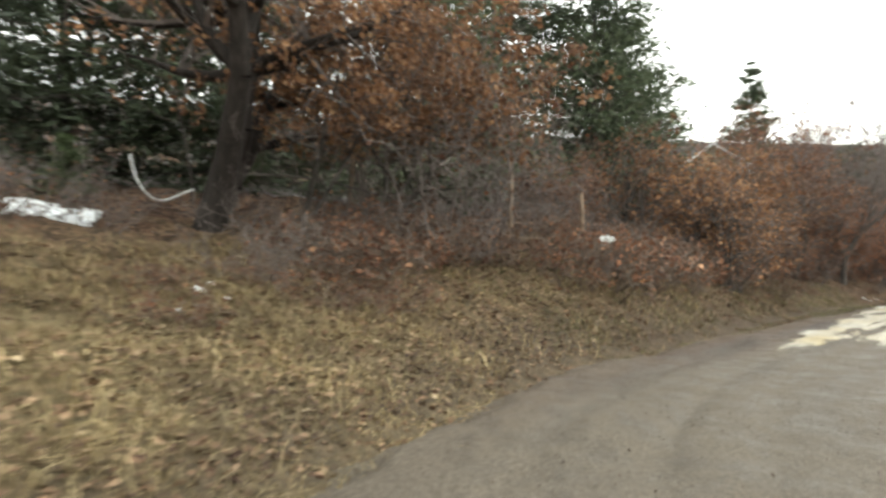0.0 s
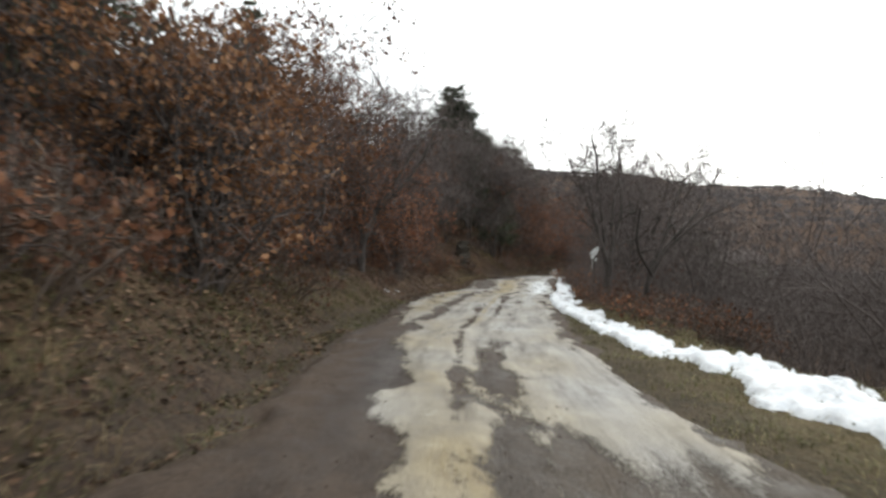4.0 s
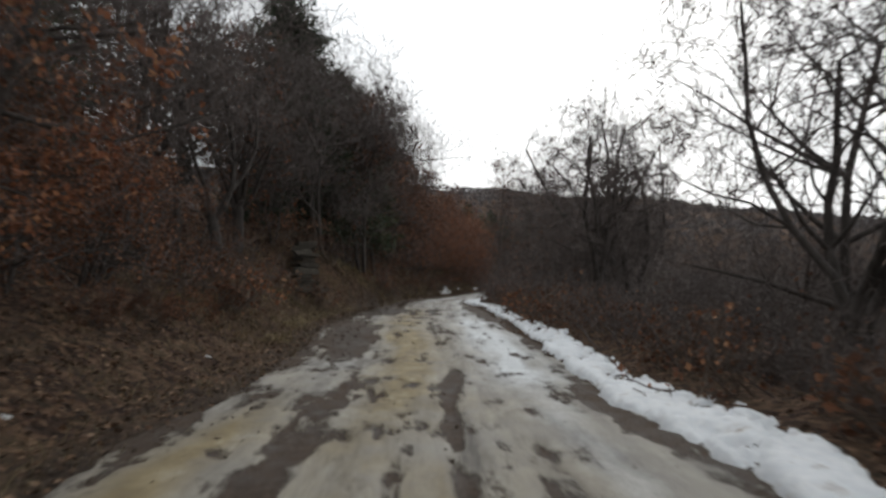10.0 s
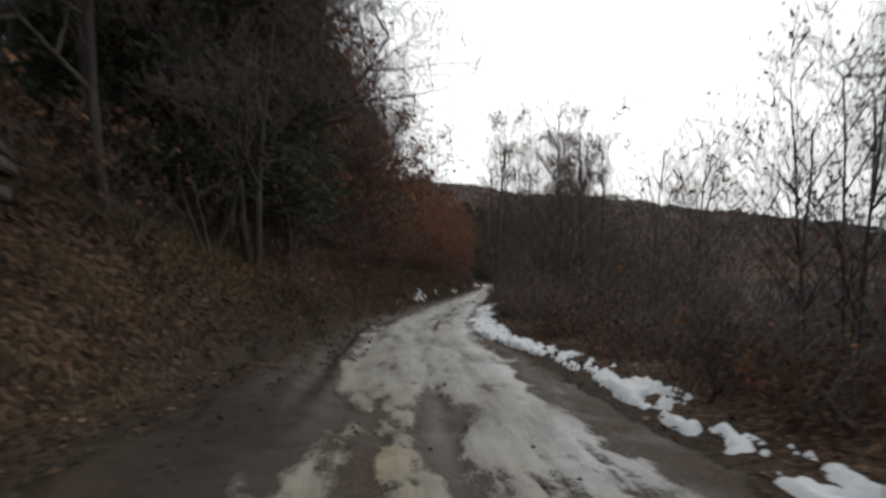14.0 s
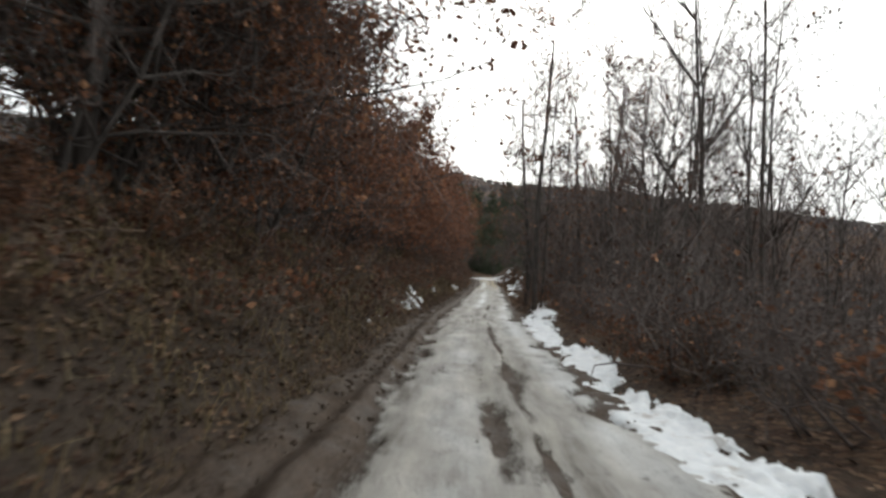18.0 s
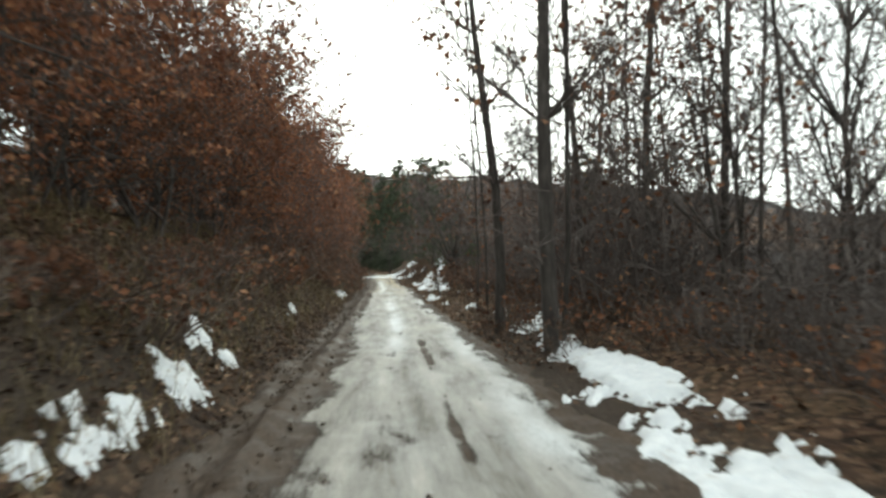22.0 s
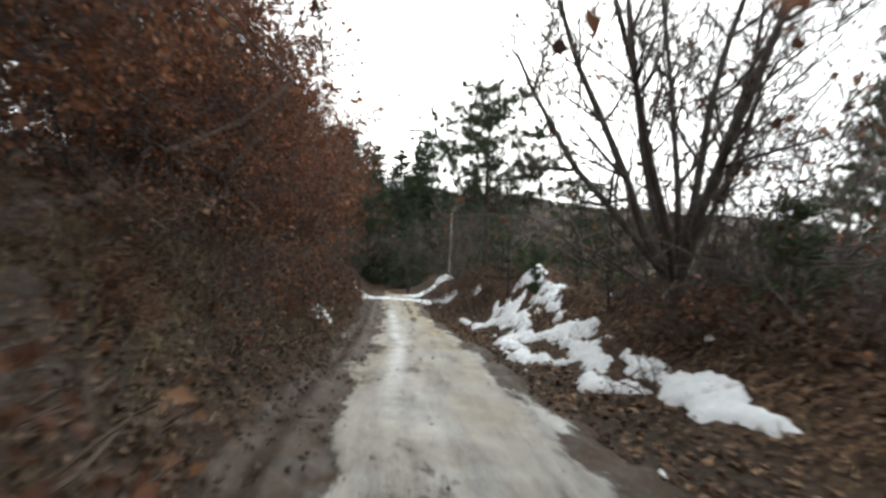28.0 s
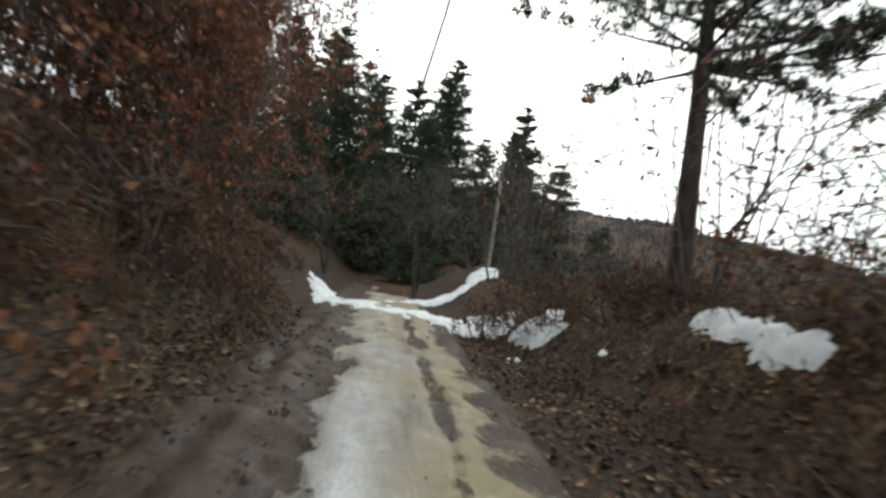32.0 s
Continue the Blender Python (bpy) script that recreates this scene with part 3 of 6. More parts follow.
def conifer_mesh(seed, height, base, whorls, per, needles, pine=False, bare=0.0, radius=0.16, spray=1.0, full=0.85):
    """A straight trunk with whorls of boughs, each bough set with many narrow needle sprays."""
    rng = np.random.default_rng(seed)
    segs, c, ax = [], [], []
    n_ = 8
    for i in range(n_):
        z0, z1 = height * i / n_, height * (i + 1) / n_
        segs.append((0, 0.02 * math.sin(i), 0, z0 - 0.3 * (i == 0), radius * (1 - i / n_) + 0.01, 0.02 * math.sin(i + 1), 0, z1, radius * (1 - (i + 1) / n_) + 0.01))
    for w in range(whorls):
        f = (w + rng.uniform(0, 0.6)) / whorls
        z = height * (bare + (1 - bare) * f)
        reach = base * (1 - f) ** (0.5 if pine else full) + 0.18
        for k in range(per):
            a = rng.uniform(0, 6.28)
            ln = reach * rng.uniform(0.6, 1.15)
            rise = rng.uniform(0.0, 0.45) if pine else rng.uniform(-0.3, 0.15) + 0.35 * f
            p = np.array([0, 0, z])
            v = np.array([math.cos(a), math.sin(a), rise])
            for j in range(3):
                q = p + v * ln / 3
                segs.append((1, *p, 0.03 * (1 - f) * (1 - j / 3) + 0.006, *q, 0.03 * (1 - f) * (1 - (j + 1) / 3) + 0.005))
                v = v + np.array([rng.normal(0, 0.12), rng.normal(0, 0.12), 0.06])
                m = max(1, int(needles * (j + 1) / 3 * (0.15 + ln / (base + 0.2))))
                tt = rng.uniform(0.0 if j else 0.4, 1, m)[:, None]
                pos = p + (q - p) * tt + rng.normal(0, 0.05 + 0.09 * ln, (m, 3)) * np.array([1, 1, 0.45])
                if pine:
                    heart = p + (q - p) * rng.uniform(0.2, 1, (5, 1)) + rng.normal(0, 0.03 + 0.07 * ln, (5, 3)) * np.array([1, 1, 0.5])
                    pos = heart[rng.integers(0, 5, m)] + rng.normal(0, 0.06 * spray, (m, 3))
                c.append(pos)
                d = (q - p) / max(np.linalg.norm(q - p), 1e-6)
                ax.append(d * (0.3 if pine else 1.0) + rng.normal(0, 0.9 if pine else 0.55, (m, 3)) + np.array([0, 0, 0.35 if pine else -0.12]))
                p = q
    c, ax = np.concatenate(c), np.concatenate(ax)
    ax = ax / np.linalg.norm(ax, axis=1)[:, None]
    m = len(c)
    L = rng.uniform(0.16, 0.4, m)[:, None] * (0.55 if pine else 1.0) * spray
    side = np.cross(ax, rng.normal(0, 1, (m, 3)))
    side = side / np.linalg.norm(side, axis=1)[:, None] * rng.uniform(0.03, 0.085, m)[:, None] * (0.2 if pine else 0.5) * spray
    verts = np.stack([c - ax * L * 0.5 + side * 0.3, c + side, c + ax * L * 0.5, c - side], 1).reshape(-1, 3)
    k = np.arange(m)[:, None] * 4
    faces = np.concatenate([k + [[0, 1, 2]], k + [[0, 2, 3]]], 1).reshape(-1, 3)
    v1, f1 = tubes([g[1:] for g in segs], 5)
    return [("trunk", mesh_of("conifer_trunk", v1, f1, M_PINE_BARK if pine else M_BARK, True)), ("crown", mesh_of("conifer_needles", verts, faces, M_PINE if pine else M_NEEDLE))]


def shrub_mesh(seed, height, stems, kids=(5, 3), leaves=0, pale=False, lean=0.5):
    rng = np.random.default_rng(seed)
    segs, tips = [], []
    for k in range(stems):
        a, o = rng.uniform(0, 6.28), rng.uniform(0, 0.55)
        w = np.array([math.cos(a) * lean * rng.uniform(0.2, 1.3), math.sin(a) * lean * rng.uniform(0.2, 1.3), 1.0])
        grow(rng, (math.cos(a) * o, math.sin(a) * o, -0.2), w / np.linalg.norm(w), height * rng.uniform(0.6, 1.1), 0.014 * rng.uniform(0.7, 1.5), 0, len(kids), segs, tips, 0.14, kids, 0.02, 0.65, 0.5)
    tw = M_TWIG_PALE if pale else M_TWIG
    v1, f1 = tubes([g[1:] for g in segs if g[0] == 0], 4)
    v2, f2 = tubes([g[1:] for g in segs if g[0] > 0], 3)
    out = [("stemwork", mesh_of("shrub_stems", v1, f1, tw)), ("twig_mass", mesh_of("shrub_twigs", v2, f2, tw))]
    if leaves:
        at = np.array([p for p, lv in tips if lv >= 1])
        pick = at[rng.integers(0, len(at), leaves)] + rng.normal(0, 0.05, (leaves, 3))
        v, f = leaf_blades(pick, 0.07, rng)
        out.append(("foliage", mesh_of("shrub_leaves", v, f, M_OAK_LEAF)))
    return out


def merged(name, entries, label, category):
    """Many plants too far back to tell apart, joined: entries of (meshes, matrix)."""
    by_mat = {}
    for meshes, m in entries:
        for _, me in meshes:
            co = np.empty(len(me.vertices) * 3, np.float32)
            me.vertices.foreach_get("co", co)
            k = len(me.polygons[0].vertices)
            lv = np.empty(len(me.loops), np.int32)
            me.loops.foreach_get("vertex_index", lv)
            a = np.array(m)
            by_mat.setdefault((me.materials[0].name, k), []).append((co.reshape(-1, 3) @ a[:3, :3].T + a[:3, 3], lv.reshape(-1, k)))
    for (mname, k), rows in by_mat.items():
        off, vs, fs = 0, [], []
        for v, f in rows:
            vs.append(v)
            fs.append(f + off)
            off += len(v)
        vs, fs = np.concatenate(vs), np.concatenate(fs)
        me = bpy.data.meshes.new(name)
        me.vertices.add(len(vs))
        me.vertices.foreach_set("co", vs.astype(np.float32).ravel())
        me.loops.add(fs.size)
        me.loops.foreach_set("vertex_index", fs.astype(np.int32).ravel())
        me.polygons.add(len(fs))
        me.polygons.foreach_set("loop_start", np.arange(0, fs.size, k, dtype=np.int32))
        me.update(calc_edges=True)
        me.materials.append(bpy.data.materials[mname])
        tagged(new(name, me), label, category, kind="stuff")


class Kind:
    """Plants of one build: the first stands where it is first set, the rest are copies of it."""

    def __init__(self, name, meshes, label, category, group):
        self.name, self.meshes, self.label, self.category, self.group, self.first = name, meshes, label, category, group, None

    def put(self, x, y, scale=1.0, turn=None, sink=0.0, tilt=0.0, label=""):
        z = ground_z(x, y) - sink
        turn = rnd.uniform(0, 360) if turn is None else turn
        m = pose(x, y, z, tilt * math.cos(turn), tilt * math.sin(turn), turn)
        if self.first is None:
            self.first = plant(self.name, self.meshes, self.label, self.category, self.group)
            self.first.matrix_basis = m @ Matrix.Diagonal((scale, scale, scale, 1))
            ob = self.first
        else:
            ob = copy_thing(self.first, m @ Matrix.Diagonal((scale, scale, scale * rnd.uniform(0.92, 1.1), 1)))
        if label:
            ob["label"] = label
        return ob


# ---- ground and road ----
gx = np.concatenate([-np.geomspace(60, 1800, 26)[::-1], np.arange(-24, -8, 1.0), np.arange(-8, 20, 0.35), np.arange(20, 44, 1.0), np.geomspace(60, 1800, 26)])
gx = np.unique(np.concatenate([gx, np.arange(-58, -24, 3.0), np.arange(44, 60, 3.0)]))
gy = np.concatenate([-np.geomspace(60, 1800, 24)[::-1], np.arange(-56, -30, 3.0), np.arange(-30, 132, 0.4), np.arange(132, 200, 2.5), np.geomspace(205, 2400, 26)])
X, Y = np.meshgrid(gx, gy, indexing='ij')
Zg = land(X, Y)
gs, gd, gzr, gr = way_of(X, Y)
ground_me = mesh_of("ground", np.stack([X.ravel(), Y.ravel(), Zg.ravel()], 1), grid_faces(len(gx), len(gy)), M_GROUND, True)
grass_w = np.interp(gs, [0, 30, 38, 46, 60, 90, 180], [0.75, 0.6, 0.25, 0.2, 0.12, 0.05, 0.05]) * np.clip((9 - np.abs(gd)) / 4, 0, 1)
grass_w = np.where((gd < 0) & (gs < 56), np.clip((7 + gd) / 2, 0, 1) * 0.8, grass_w)
mud_w = np.clip(1.2 - np.abs(gr - 2.0) / 0.8, 0, 1) * np.interp(gs, [0, 60, 100], [0.3, 0.9, 1.0])
attribute(ground_me, "grass", grass_w)
attribute(ground_me, "mud", mud_w)
tagged(new("ground", ground_me), "forest floor of dead leaves, dry grass and dark earth", "ground", kind="structure")

rs, rd = np.arange(2, LEN - 0.5, 0.13), np.linspace(-2.45, 2.35, 86)
RS, RD = np.meshgrid(rs, rd, indexing='ij')
left_edge = np.interp(RS, [0, 24, 40, 50, 58, 80, 90, 105, 125, 150, 190], [1.3, 1.35, 1.5, 1.75, 2.2, 2.2, 1.75, 1.35, 1.25, 1.25, 1.2])
right_edge = np.interp(RS, [0, 30, 38, 44, 52, 62, 70, 82, 96, 110, 124, 140, 156, 190], [-2.4, -2.4, -2.3, -1.95, -2.0, -2.15, -2.3, -1.95, -1.68, -1.72, -1.8, -1.65, -1.5, -1.3])
rx, ry = on_way(RS, RD)
ragged = 0.3 * fbm(RS * 0.6, RD, 0.7, 6, 6, 0.62)


def band(d0, w, stops, gains):
    """A streak along the road round d0, wandering a little, strong where the gains say."""
    patchy = np.clip(0.85 + 0.7 * fbm(RS * 0.35, RD, 0.5, 4, 41, 0.6), 0.1, 1.4)
    return np.exp(-((RD - d0 - 0.035 * wave(RS, RS * 0 + d0, 3.0, 40)) / w) ** 2) * np.interp(RS, stops, gains) * patchy


def spot(s0, d0, ws, wd):
    return np.exp(-((RD - d0) / wd) ** 2 - ((RS - s0) / ws) ** 2)


ice_left = np.interp(RS, [0, 30, 38, 44, 50, 56, 66, 79, 84, 90, 101, 109, 114, 122, 127, 134, 150, 190], [0.1, 0.1, 0.15, 0.5, 1.0, 1.9, 2.1, 2.1, 1.3, 0.8, 0.42, 0.6, 0.42, 0.5, 0.58, 0.55, 0.45, 0.35])
ice_right = np.interp(RS, [70, 78, 84, 96, 110, 124, 140, 156, 165, 195], [-9, -2.0, -1.62, -1.62, -1.68, -1.58, -1.42, -1.22, -1.08, -1.05])
inside = np.minimum(ice_left - RD, RD - np.maximum(right_edge, ice_right))
ice = np.clip(0.5 + (inside + 0.9 * ragged) * 2.6, -0.8, 1.0) + 0.5 * fbm(RS * 0.45, RD, 0.4, 6, 15, 0.7) - 0.05
# dark wheel ruts and cracks
ice = ice - band(-0.1, 0.1, [40, 46, 56, 60], [0, 0.8, 0.8, 0]) - band(0.88, 0.2, [48, 53, 69, 72], [0, 1.2, 1.1, 0]) - band(-0.57, 0.09, [52, 56, 62, 66], [0, 0.9, 0.9, 0])
ice = ice - band(-0.36, 0.07, [60, 64, 69, 72], [0, 0.9, 0.9, 0]) - band(-0.55, 0.22, [36, 40, 45, 50], [1.2, 1.2, 1.1, 0])
ice = ice - band(-0.75, 0.045, [90, 97, 124, 128], [0, 0.8, 0.9, 0]) - band(-1.25, 0.05, [128, 132, 144, 150], [0, 0.4, 0.4, 0])
for s0, d0, ws, wd, k in ((75, 1.35, 3.2, 0.4, 1.7), (85, 1.25, 2.6, 0.6, 1.9), (84.5, -0.35, 2.2, 0.14, 1.1), (83, 0.25, 1.8, 0.12, 0.9), (67, -2.0, 1.6, 0.2, 1.2), (69.5, -0.5, 1.6, 0.1, 0.9), (79, 1.9, 2.0, 0.25, 0.9), (101.5, -0.45, 1.6, 0.1, 0.9), (104.5, -0.75, 1.2, 0.14, 0.8), (60, -1.9, 1.5, 0.15, 0.7)):
    ice = ice - k * spot(s0, d0, ws, wd)
ice = ice + 0.8 * spot(115, 0.55, 1.2, 0.1)
# the broken, speckled ice of the middle stretch, and the dark rut along the right side at the end
speckled = np.interp(RS, [56, 62, 80, 92], [0, 1, 1, 0])
ice = ice - speckled * (0.9 * np.clip(fbm(RS * 0.4, RD, 0.36, 6, 51, 0.7) - 0.2, 0, 1) + 0.7 * np.clip(fbm(RS * 0.18, RD, 0.16, 5, 52, 0.65) - 0.05, 0, 1))
ice = ice - band(-0.62, 0.1, [160, 166, 176, 180], [0, 1.0, 1.0, 0])
begin = 39.2 + 1.6 * fbm(RD, RD * 0 + 3, 0.5, 3, 31) + 3.0 * np.exp(-((RD + 0.95) / 0.3) ** 2) + 2.5 * np.clip(-RD - 1.4, 0, 1)
ice = np.minimum(ice, 0.25 + (RS - begin) * 0.5)
sandy = np.interp(RS, [36, 44, 56, 62, 80, 90, 100, 140, 150, 170, 190], [0.8, 0.65, 0.35, 0.35, 0.3, 0.3, 0.15, 0.15, 0.5, 0.8, 0.6]) * (0.6 + 0.6 * wave(RS * 0.4, RD, 0.6, 14))
sandy = sandy + band(0.25, 0.5, [58, 66, 80, 88], [0, 0.85, 0.85, 0]) + band(-1.0, 0.4, [142, 154], [0, 0.5]) + band(1.5, 0.3, [50, 56, 66, 70], [0, 0.6, 0.6, 0]) + band(-0.25, 0.06, [50, 56, 62, 66], [0, 0.8, 0.8, 0])
white = band(-1.55, 0.6, [66, 72, 79, 84], [0, 0.95, 0.8, 0.1]) + band(-1.4, 0.25, [52, 58, 64, 70], [0, 0.3, 0.4, 0.5]) + band(-0.35, 0.22, [122, 126, 140, 148], [0, 0.75, 0.75, 0]) + band(0.05, 0.16, [144, 150, 162, 168], [0, 0.6, 0.7, 0.2]) + band(-0.1, 0.3, [92, 98, 108, 114], [0, 0.35, 0.35, 0.1]) - 0.1
slab = np.clip((ice - 0.42) / 0.2, 0, 1)
ruts = -0.045 * np.exp(-((RD - 0.55) / 0.16) ** 2) - 0.05 * np.exp(-((RD + 0.35) / 0.13) ** 2) - 0.03 * np.exp(-((RD + 1.05) / 0.2) ** 2)
mud_ruts = (band(1.05, 0.1, [84, 92, 170, 180], [0, -0.05, -0.04, 0]) + band(0.8, 0.08, [84, 92, 170, 180], [0, 0.05, 0.04, 0])) * (1 - slab)
bank_side = -0.2 * np.clip((ice_right - 0.12 - RD + 0.8 * ragged) / 0.3, 0, 1) * np.clip((RS - 118) / 8, 0, 1)
edge_drop = bank_side - 0.1 * np.clip((np.maximum(RD - left_edge, right_edge - 0.15 - RD) + ragged + 0.1) / 0.35, 0, 1)
rz = np.interp(RS, SF, CF[:, 2]) + 0.012 + 0.024 * slab + 0.6 * ruts * (0.7 + 0.5 * wave(RS, RD, 2.5, 9)) + mud_ruts * 1.5 + 0.06 * (1 - slab) * fbm(rx * 1.0, ry, 0.35, 5, 16, 0.6) * np.clip((RS - 84) / 6, 0.2, 1) + edge_drop + 0.018 * wave(rx, ry, 0.5, 10) + 0.012 * fbm(rx, ry, 0.3, 5, 12)
road_me = mesh_of("road", np.stack([rx.ravel(), ry.ravel(), rz.ravel()], 1), grid_faces(len(rs), len(rd)), M_ROAD, True)
attribute(road_me, "white", white.ravel())
attribute(road_me, "wet", (band(0.75, 0.45, [30, 36, 48, 56], [0, 0.9, 0.9, 0]) + band(-0.5, 0.3, [32, 36, 44, 50], [0, 0.5, 0.5, 0]) + band(-1.6, 0.4, [28, 32, 38, 42], [0, 0.4, 0.4, 0]) + 1.1 * spot(85, 1.3, 2.8, 0.8) + 0.9 * spot(84.5, -0.35, 2.2, 0.16) + 0.7 * spot(75, 1.35, 3.0, 0.4) - 0.1).ravel())
attribute(road_me, "gravel", np.interp(RS + 4 * ragged + 9 * np.clip(RD, -0.3, 1), [36, 46], [1.0, 0.0]).ravel())
attribute(road_me, "ice", ice.ravel())
attribute(road_me, "sandy", sandy.ravel())
uvl = road_me.uv_layers.new(name="UVMap")
loops = np.empty(len(road_me.loops), np.int32)
road_me.loops.foreach_get("vertex_index", loops)
uvl.data.foreach_set("uv", np.stack([RD.ravel()[loops], RS.ravel()[loops]], 1).astype(np.float32).ravel())
tagged(new("road", road_me), "narrow dirt road under streaks of dirty trodden ice", "road", kind="structure")


# ---- snow ----
def snow_sheet(name, s0, s1, d0, d1, cover, label, ds=0.12, dd=0.08, high=0.13):
    """Melting snow: a sheet whose thickness comes from cover(s, d); bare where that is not above zero."""
    ss, dd_ = np.arange(s0, s1, ds), np.arange(d0, d1, dd)
    S_, D_ = np.meshgrid(ss, dd_, indexing='ij')
    x_, y_ = on_way(S_, D_)
    c = cover(S_, D_, x_, y_)
    rim = np.maximum(np.maximum(D_ - (d1 - 0.4), (d0 + 0.4) - D_), np.maximum(S_ - (s1 - 0.6), (s0 + 0.6) - S_))
    c = c - 3.5 * np.clip(rim / 0.4, 0, 1)
    thick = np.where(c > 0, high * (1 - np.exp(-c * 5.0)), np.maximum(c * 0.4, -0.09))
    z_ = land(x_, y_) + thick + 0.03 + 0.028 * np.clip((D_ + 2.6) / 0.4, 0, 1) + 0.035 * fbm(x_, y_, 0.35, 4, 21, 0.55) * np.clip(c * 3, 0, 1)
    f = grid_faces(len(ss), len(dd_))
    keep = (c.ravel()[f] > -0.12).sum(1) >= 1
    f = f[keep]
    used = np.unique(f)
    remap = np.full(c.size, -1)
    remap[used] = np.arange(len(used))
    v = np.stack([x_.ravel(), y_.ravel(), z_.ravel()], 1)[used]
    return tagged(new(name, mesh_of(name, v, remap[f], M_SNOW, True)), label, "snow", kind="stuff")


def verge_cover(s, d, x, y):
    inner = np.interp(s, [40, 46, 52, 58, 67, 74, 80, 84, 88, 93, 97, 101, 109, 114, 121, 124, 127, 130], [-3.4, -3.1, -2.7, -2.25, -2.2, -2.4, -2.5, -2.4, -2.5, -2.2, -1.66, -1.62, -1.72, -1.68, -2.0, -2.4, -2.9, -3.2])
    outer = np.interp(s, [40, 43, 46, 52, 58, 67, 74, 80, 84, 88, 93, 97, 101, 109, 114, 119, 124, 127, 130], [-4.2, -4.8, -4.4, -3.5, -3.0, -3.1, -3.2, -3.0, -2.95, -3.1, -2.8, -2.35, -2.45, -2.35, -2.3, -3.3, -3.4, -4.3, -3.9])
    full = np.interp(s, [40, 76, 82, 90, 95, 114, 118, 120, 131], [0.45, 0.45, 0.2, 0.15, 0.45, 0.5, 0.2, -0.6, -1.2])
    u = (inner - d) / (inner - outer)
    base = np.minimum(np.minimum(u * 5 + 0.25, (1 - u) * 1.8 - 0.1), full)
    clods = np.clip(0.25 - np.abs(fbm(s * 0.6 + d * 0.9, d - s * 0.15, 0.5, 4, 33, 0.6)), 0, 1) * 3.2 * np.clip(u * 1.6 - 0.3, 0, 1)
    return base - 0.16 + 0.85 * fbm(s * 0.6 + d * 0.7, d, 0.5, 7, 22, 0.7) + 0.25 * fbm(s, d, 2.4, 2, 23) - clods


def patches(s, d, rows):
    """Remains of snow, each round its own spot: s, d, half length, half width, weight."""
    out = np.full(np.shape(s), -1.0)
    for s0, d0, ws, wd, k in rows:
        r2 = ((s - s0) / (1.25 * ws)) ** 2 + ((d - d0) / (1.25 * wd)) ** 2
        if k > 0:
            out = np.maximum(out, k * np.exp(-r2) - 0.35 * np.clip(r2 - 1.2, 0, 2))
    for s0, d0, ws, wd, k in rows:
        if k < 0:
            out = out + k * np.exp(-((s - s0) / ws) ** 2 - ((d - d0) / wd) ** 2)
    return out


# the verge among the slender trees, the low heap, the high heap and the brown bank after it
VERGE_SNOW = [(123.2, -2.7, 0.9, 0.2, 1.3), (121.0, -2.75, 1.2, 0.28, 1.9), (119.9, -2.7, 1.0, 0.35, 1.9), (129.9, -2.9, 0.7, 0.2, 1.0),
              (126.2, -3.1, 0.8, 0.45, 1.7), (126.3, -2.7, 0.3, 0.15, 1.3), (134.1, -2.7, 0.8, 0.15, 1.0), (137.0, -2.3, 1.0, 0.14, 1.0)]
VERGE_SNOW += [(141.1, -1.95, 0.7, 0.16, 1.1), (140.7, -2.25, 0.6, 0.14, 0.9), (142.5, -2.1, 0.8, 0.12, 0.9)]
# tongues of snow on the heap, from s, d to s, d with a half width; then the brown tufts that break them
TONGUES = [(159.8, -3.6, 155.8, -3.55, 0.24), (155.8, -3.5, 153.4, -3.1, 0.15), (163.0, -2.25, 161.4, -2.26, 0.06), (159.6, -2.4, 158.6, -2.65, 0.13), (159.0, -2.95, 157.4, -3.0, 0.18),
           (158.8, -2.6, 156.2, -2.85, 0.25), (156.2, -2.85, 153.2, -2.6, 0.3), (155.4, -2.4, 151.4, -2.1, 0.2), (156.4, -3.4, 155.0, -3.05, 0.22), (153.2, -2.85, 151.2, -3.05, 0.2),
           (150.2, -2.8, 148.6, -2.7, 0.12), (148.0, -2.86, 145.5, -2.9, 0.13), (147.8, -2.35, 146.9, -2.65, 0.1), (146.0, -2.8, 144.6, -2.9, 0.14),
           (167.2, -3.4, 165.5, -3.1, 0.12), (161.0, -3.1, 160.5, -3.0, 0.07)]
TUFTS = [(156.8, -2.32, 0.6, 0.14), (157.2, -3.45, 0.6, 0.14), (153.4, -2.92, 0.6, 0.12), (158.2, -2.35, 0.7, 0.12), (155.6, -3.15, 0.35, 0.1), (154.4, -2.95, 0.4, 0.09), (147.0, -2.75, 0.4, 0.07), (149.2, -2.9, 0.4, 0.1)]
UPHILL_SNOW = [(117.4, 1.75, 1.2, 0.22, 1.2), (119.3, 1.72, 0.7, 0.2, 1.5), (120.9, 1.9, 0.5, 0.2, 1.5), (120.9, 1.68, 0.5, 0.12, 1.2), (126.7, 1.78, 0.3, 0.1, 1.2), (127.5, 1.8, 0.5, 0.1, 1.1),
               (139.7, 1.66, 0.35, 0.16, 1.6), (141.3, 1.6, 0.7, 0.14, 1.5), (154.6, 1.76, 0.7, 0.1, 1.2), (156.7, 1.78, 0.6, 0.2, 1.7), (155.3, 1.85, 0.6, 0.16, 1.0), (159.6, 1.88, 0.5, 0.1, 1.2)]


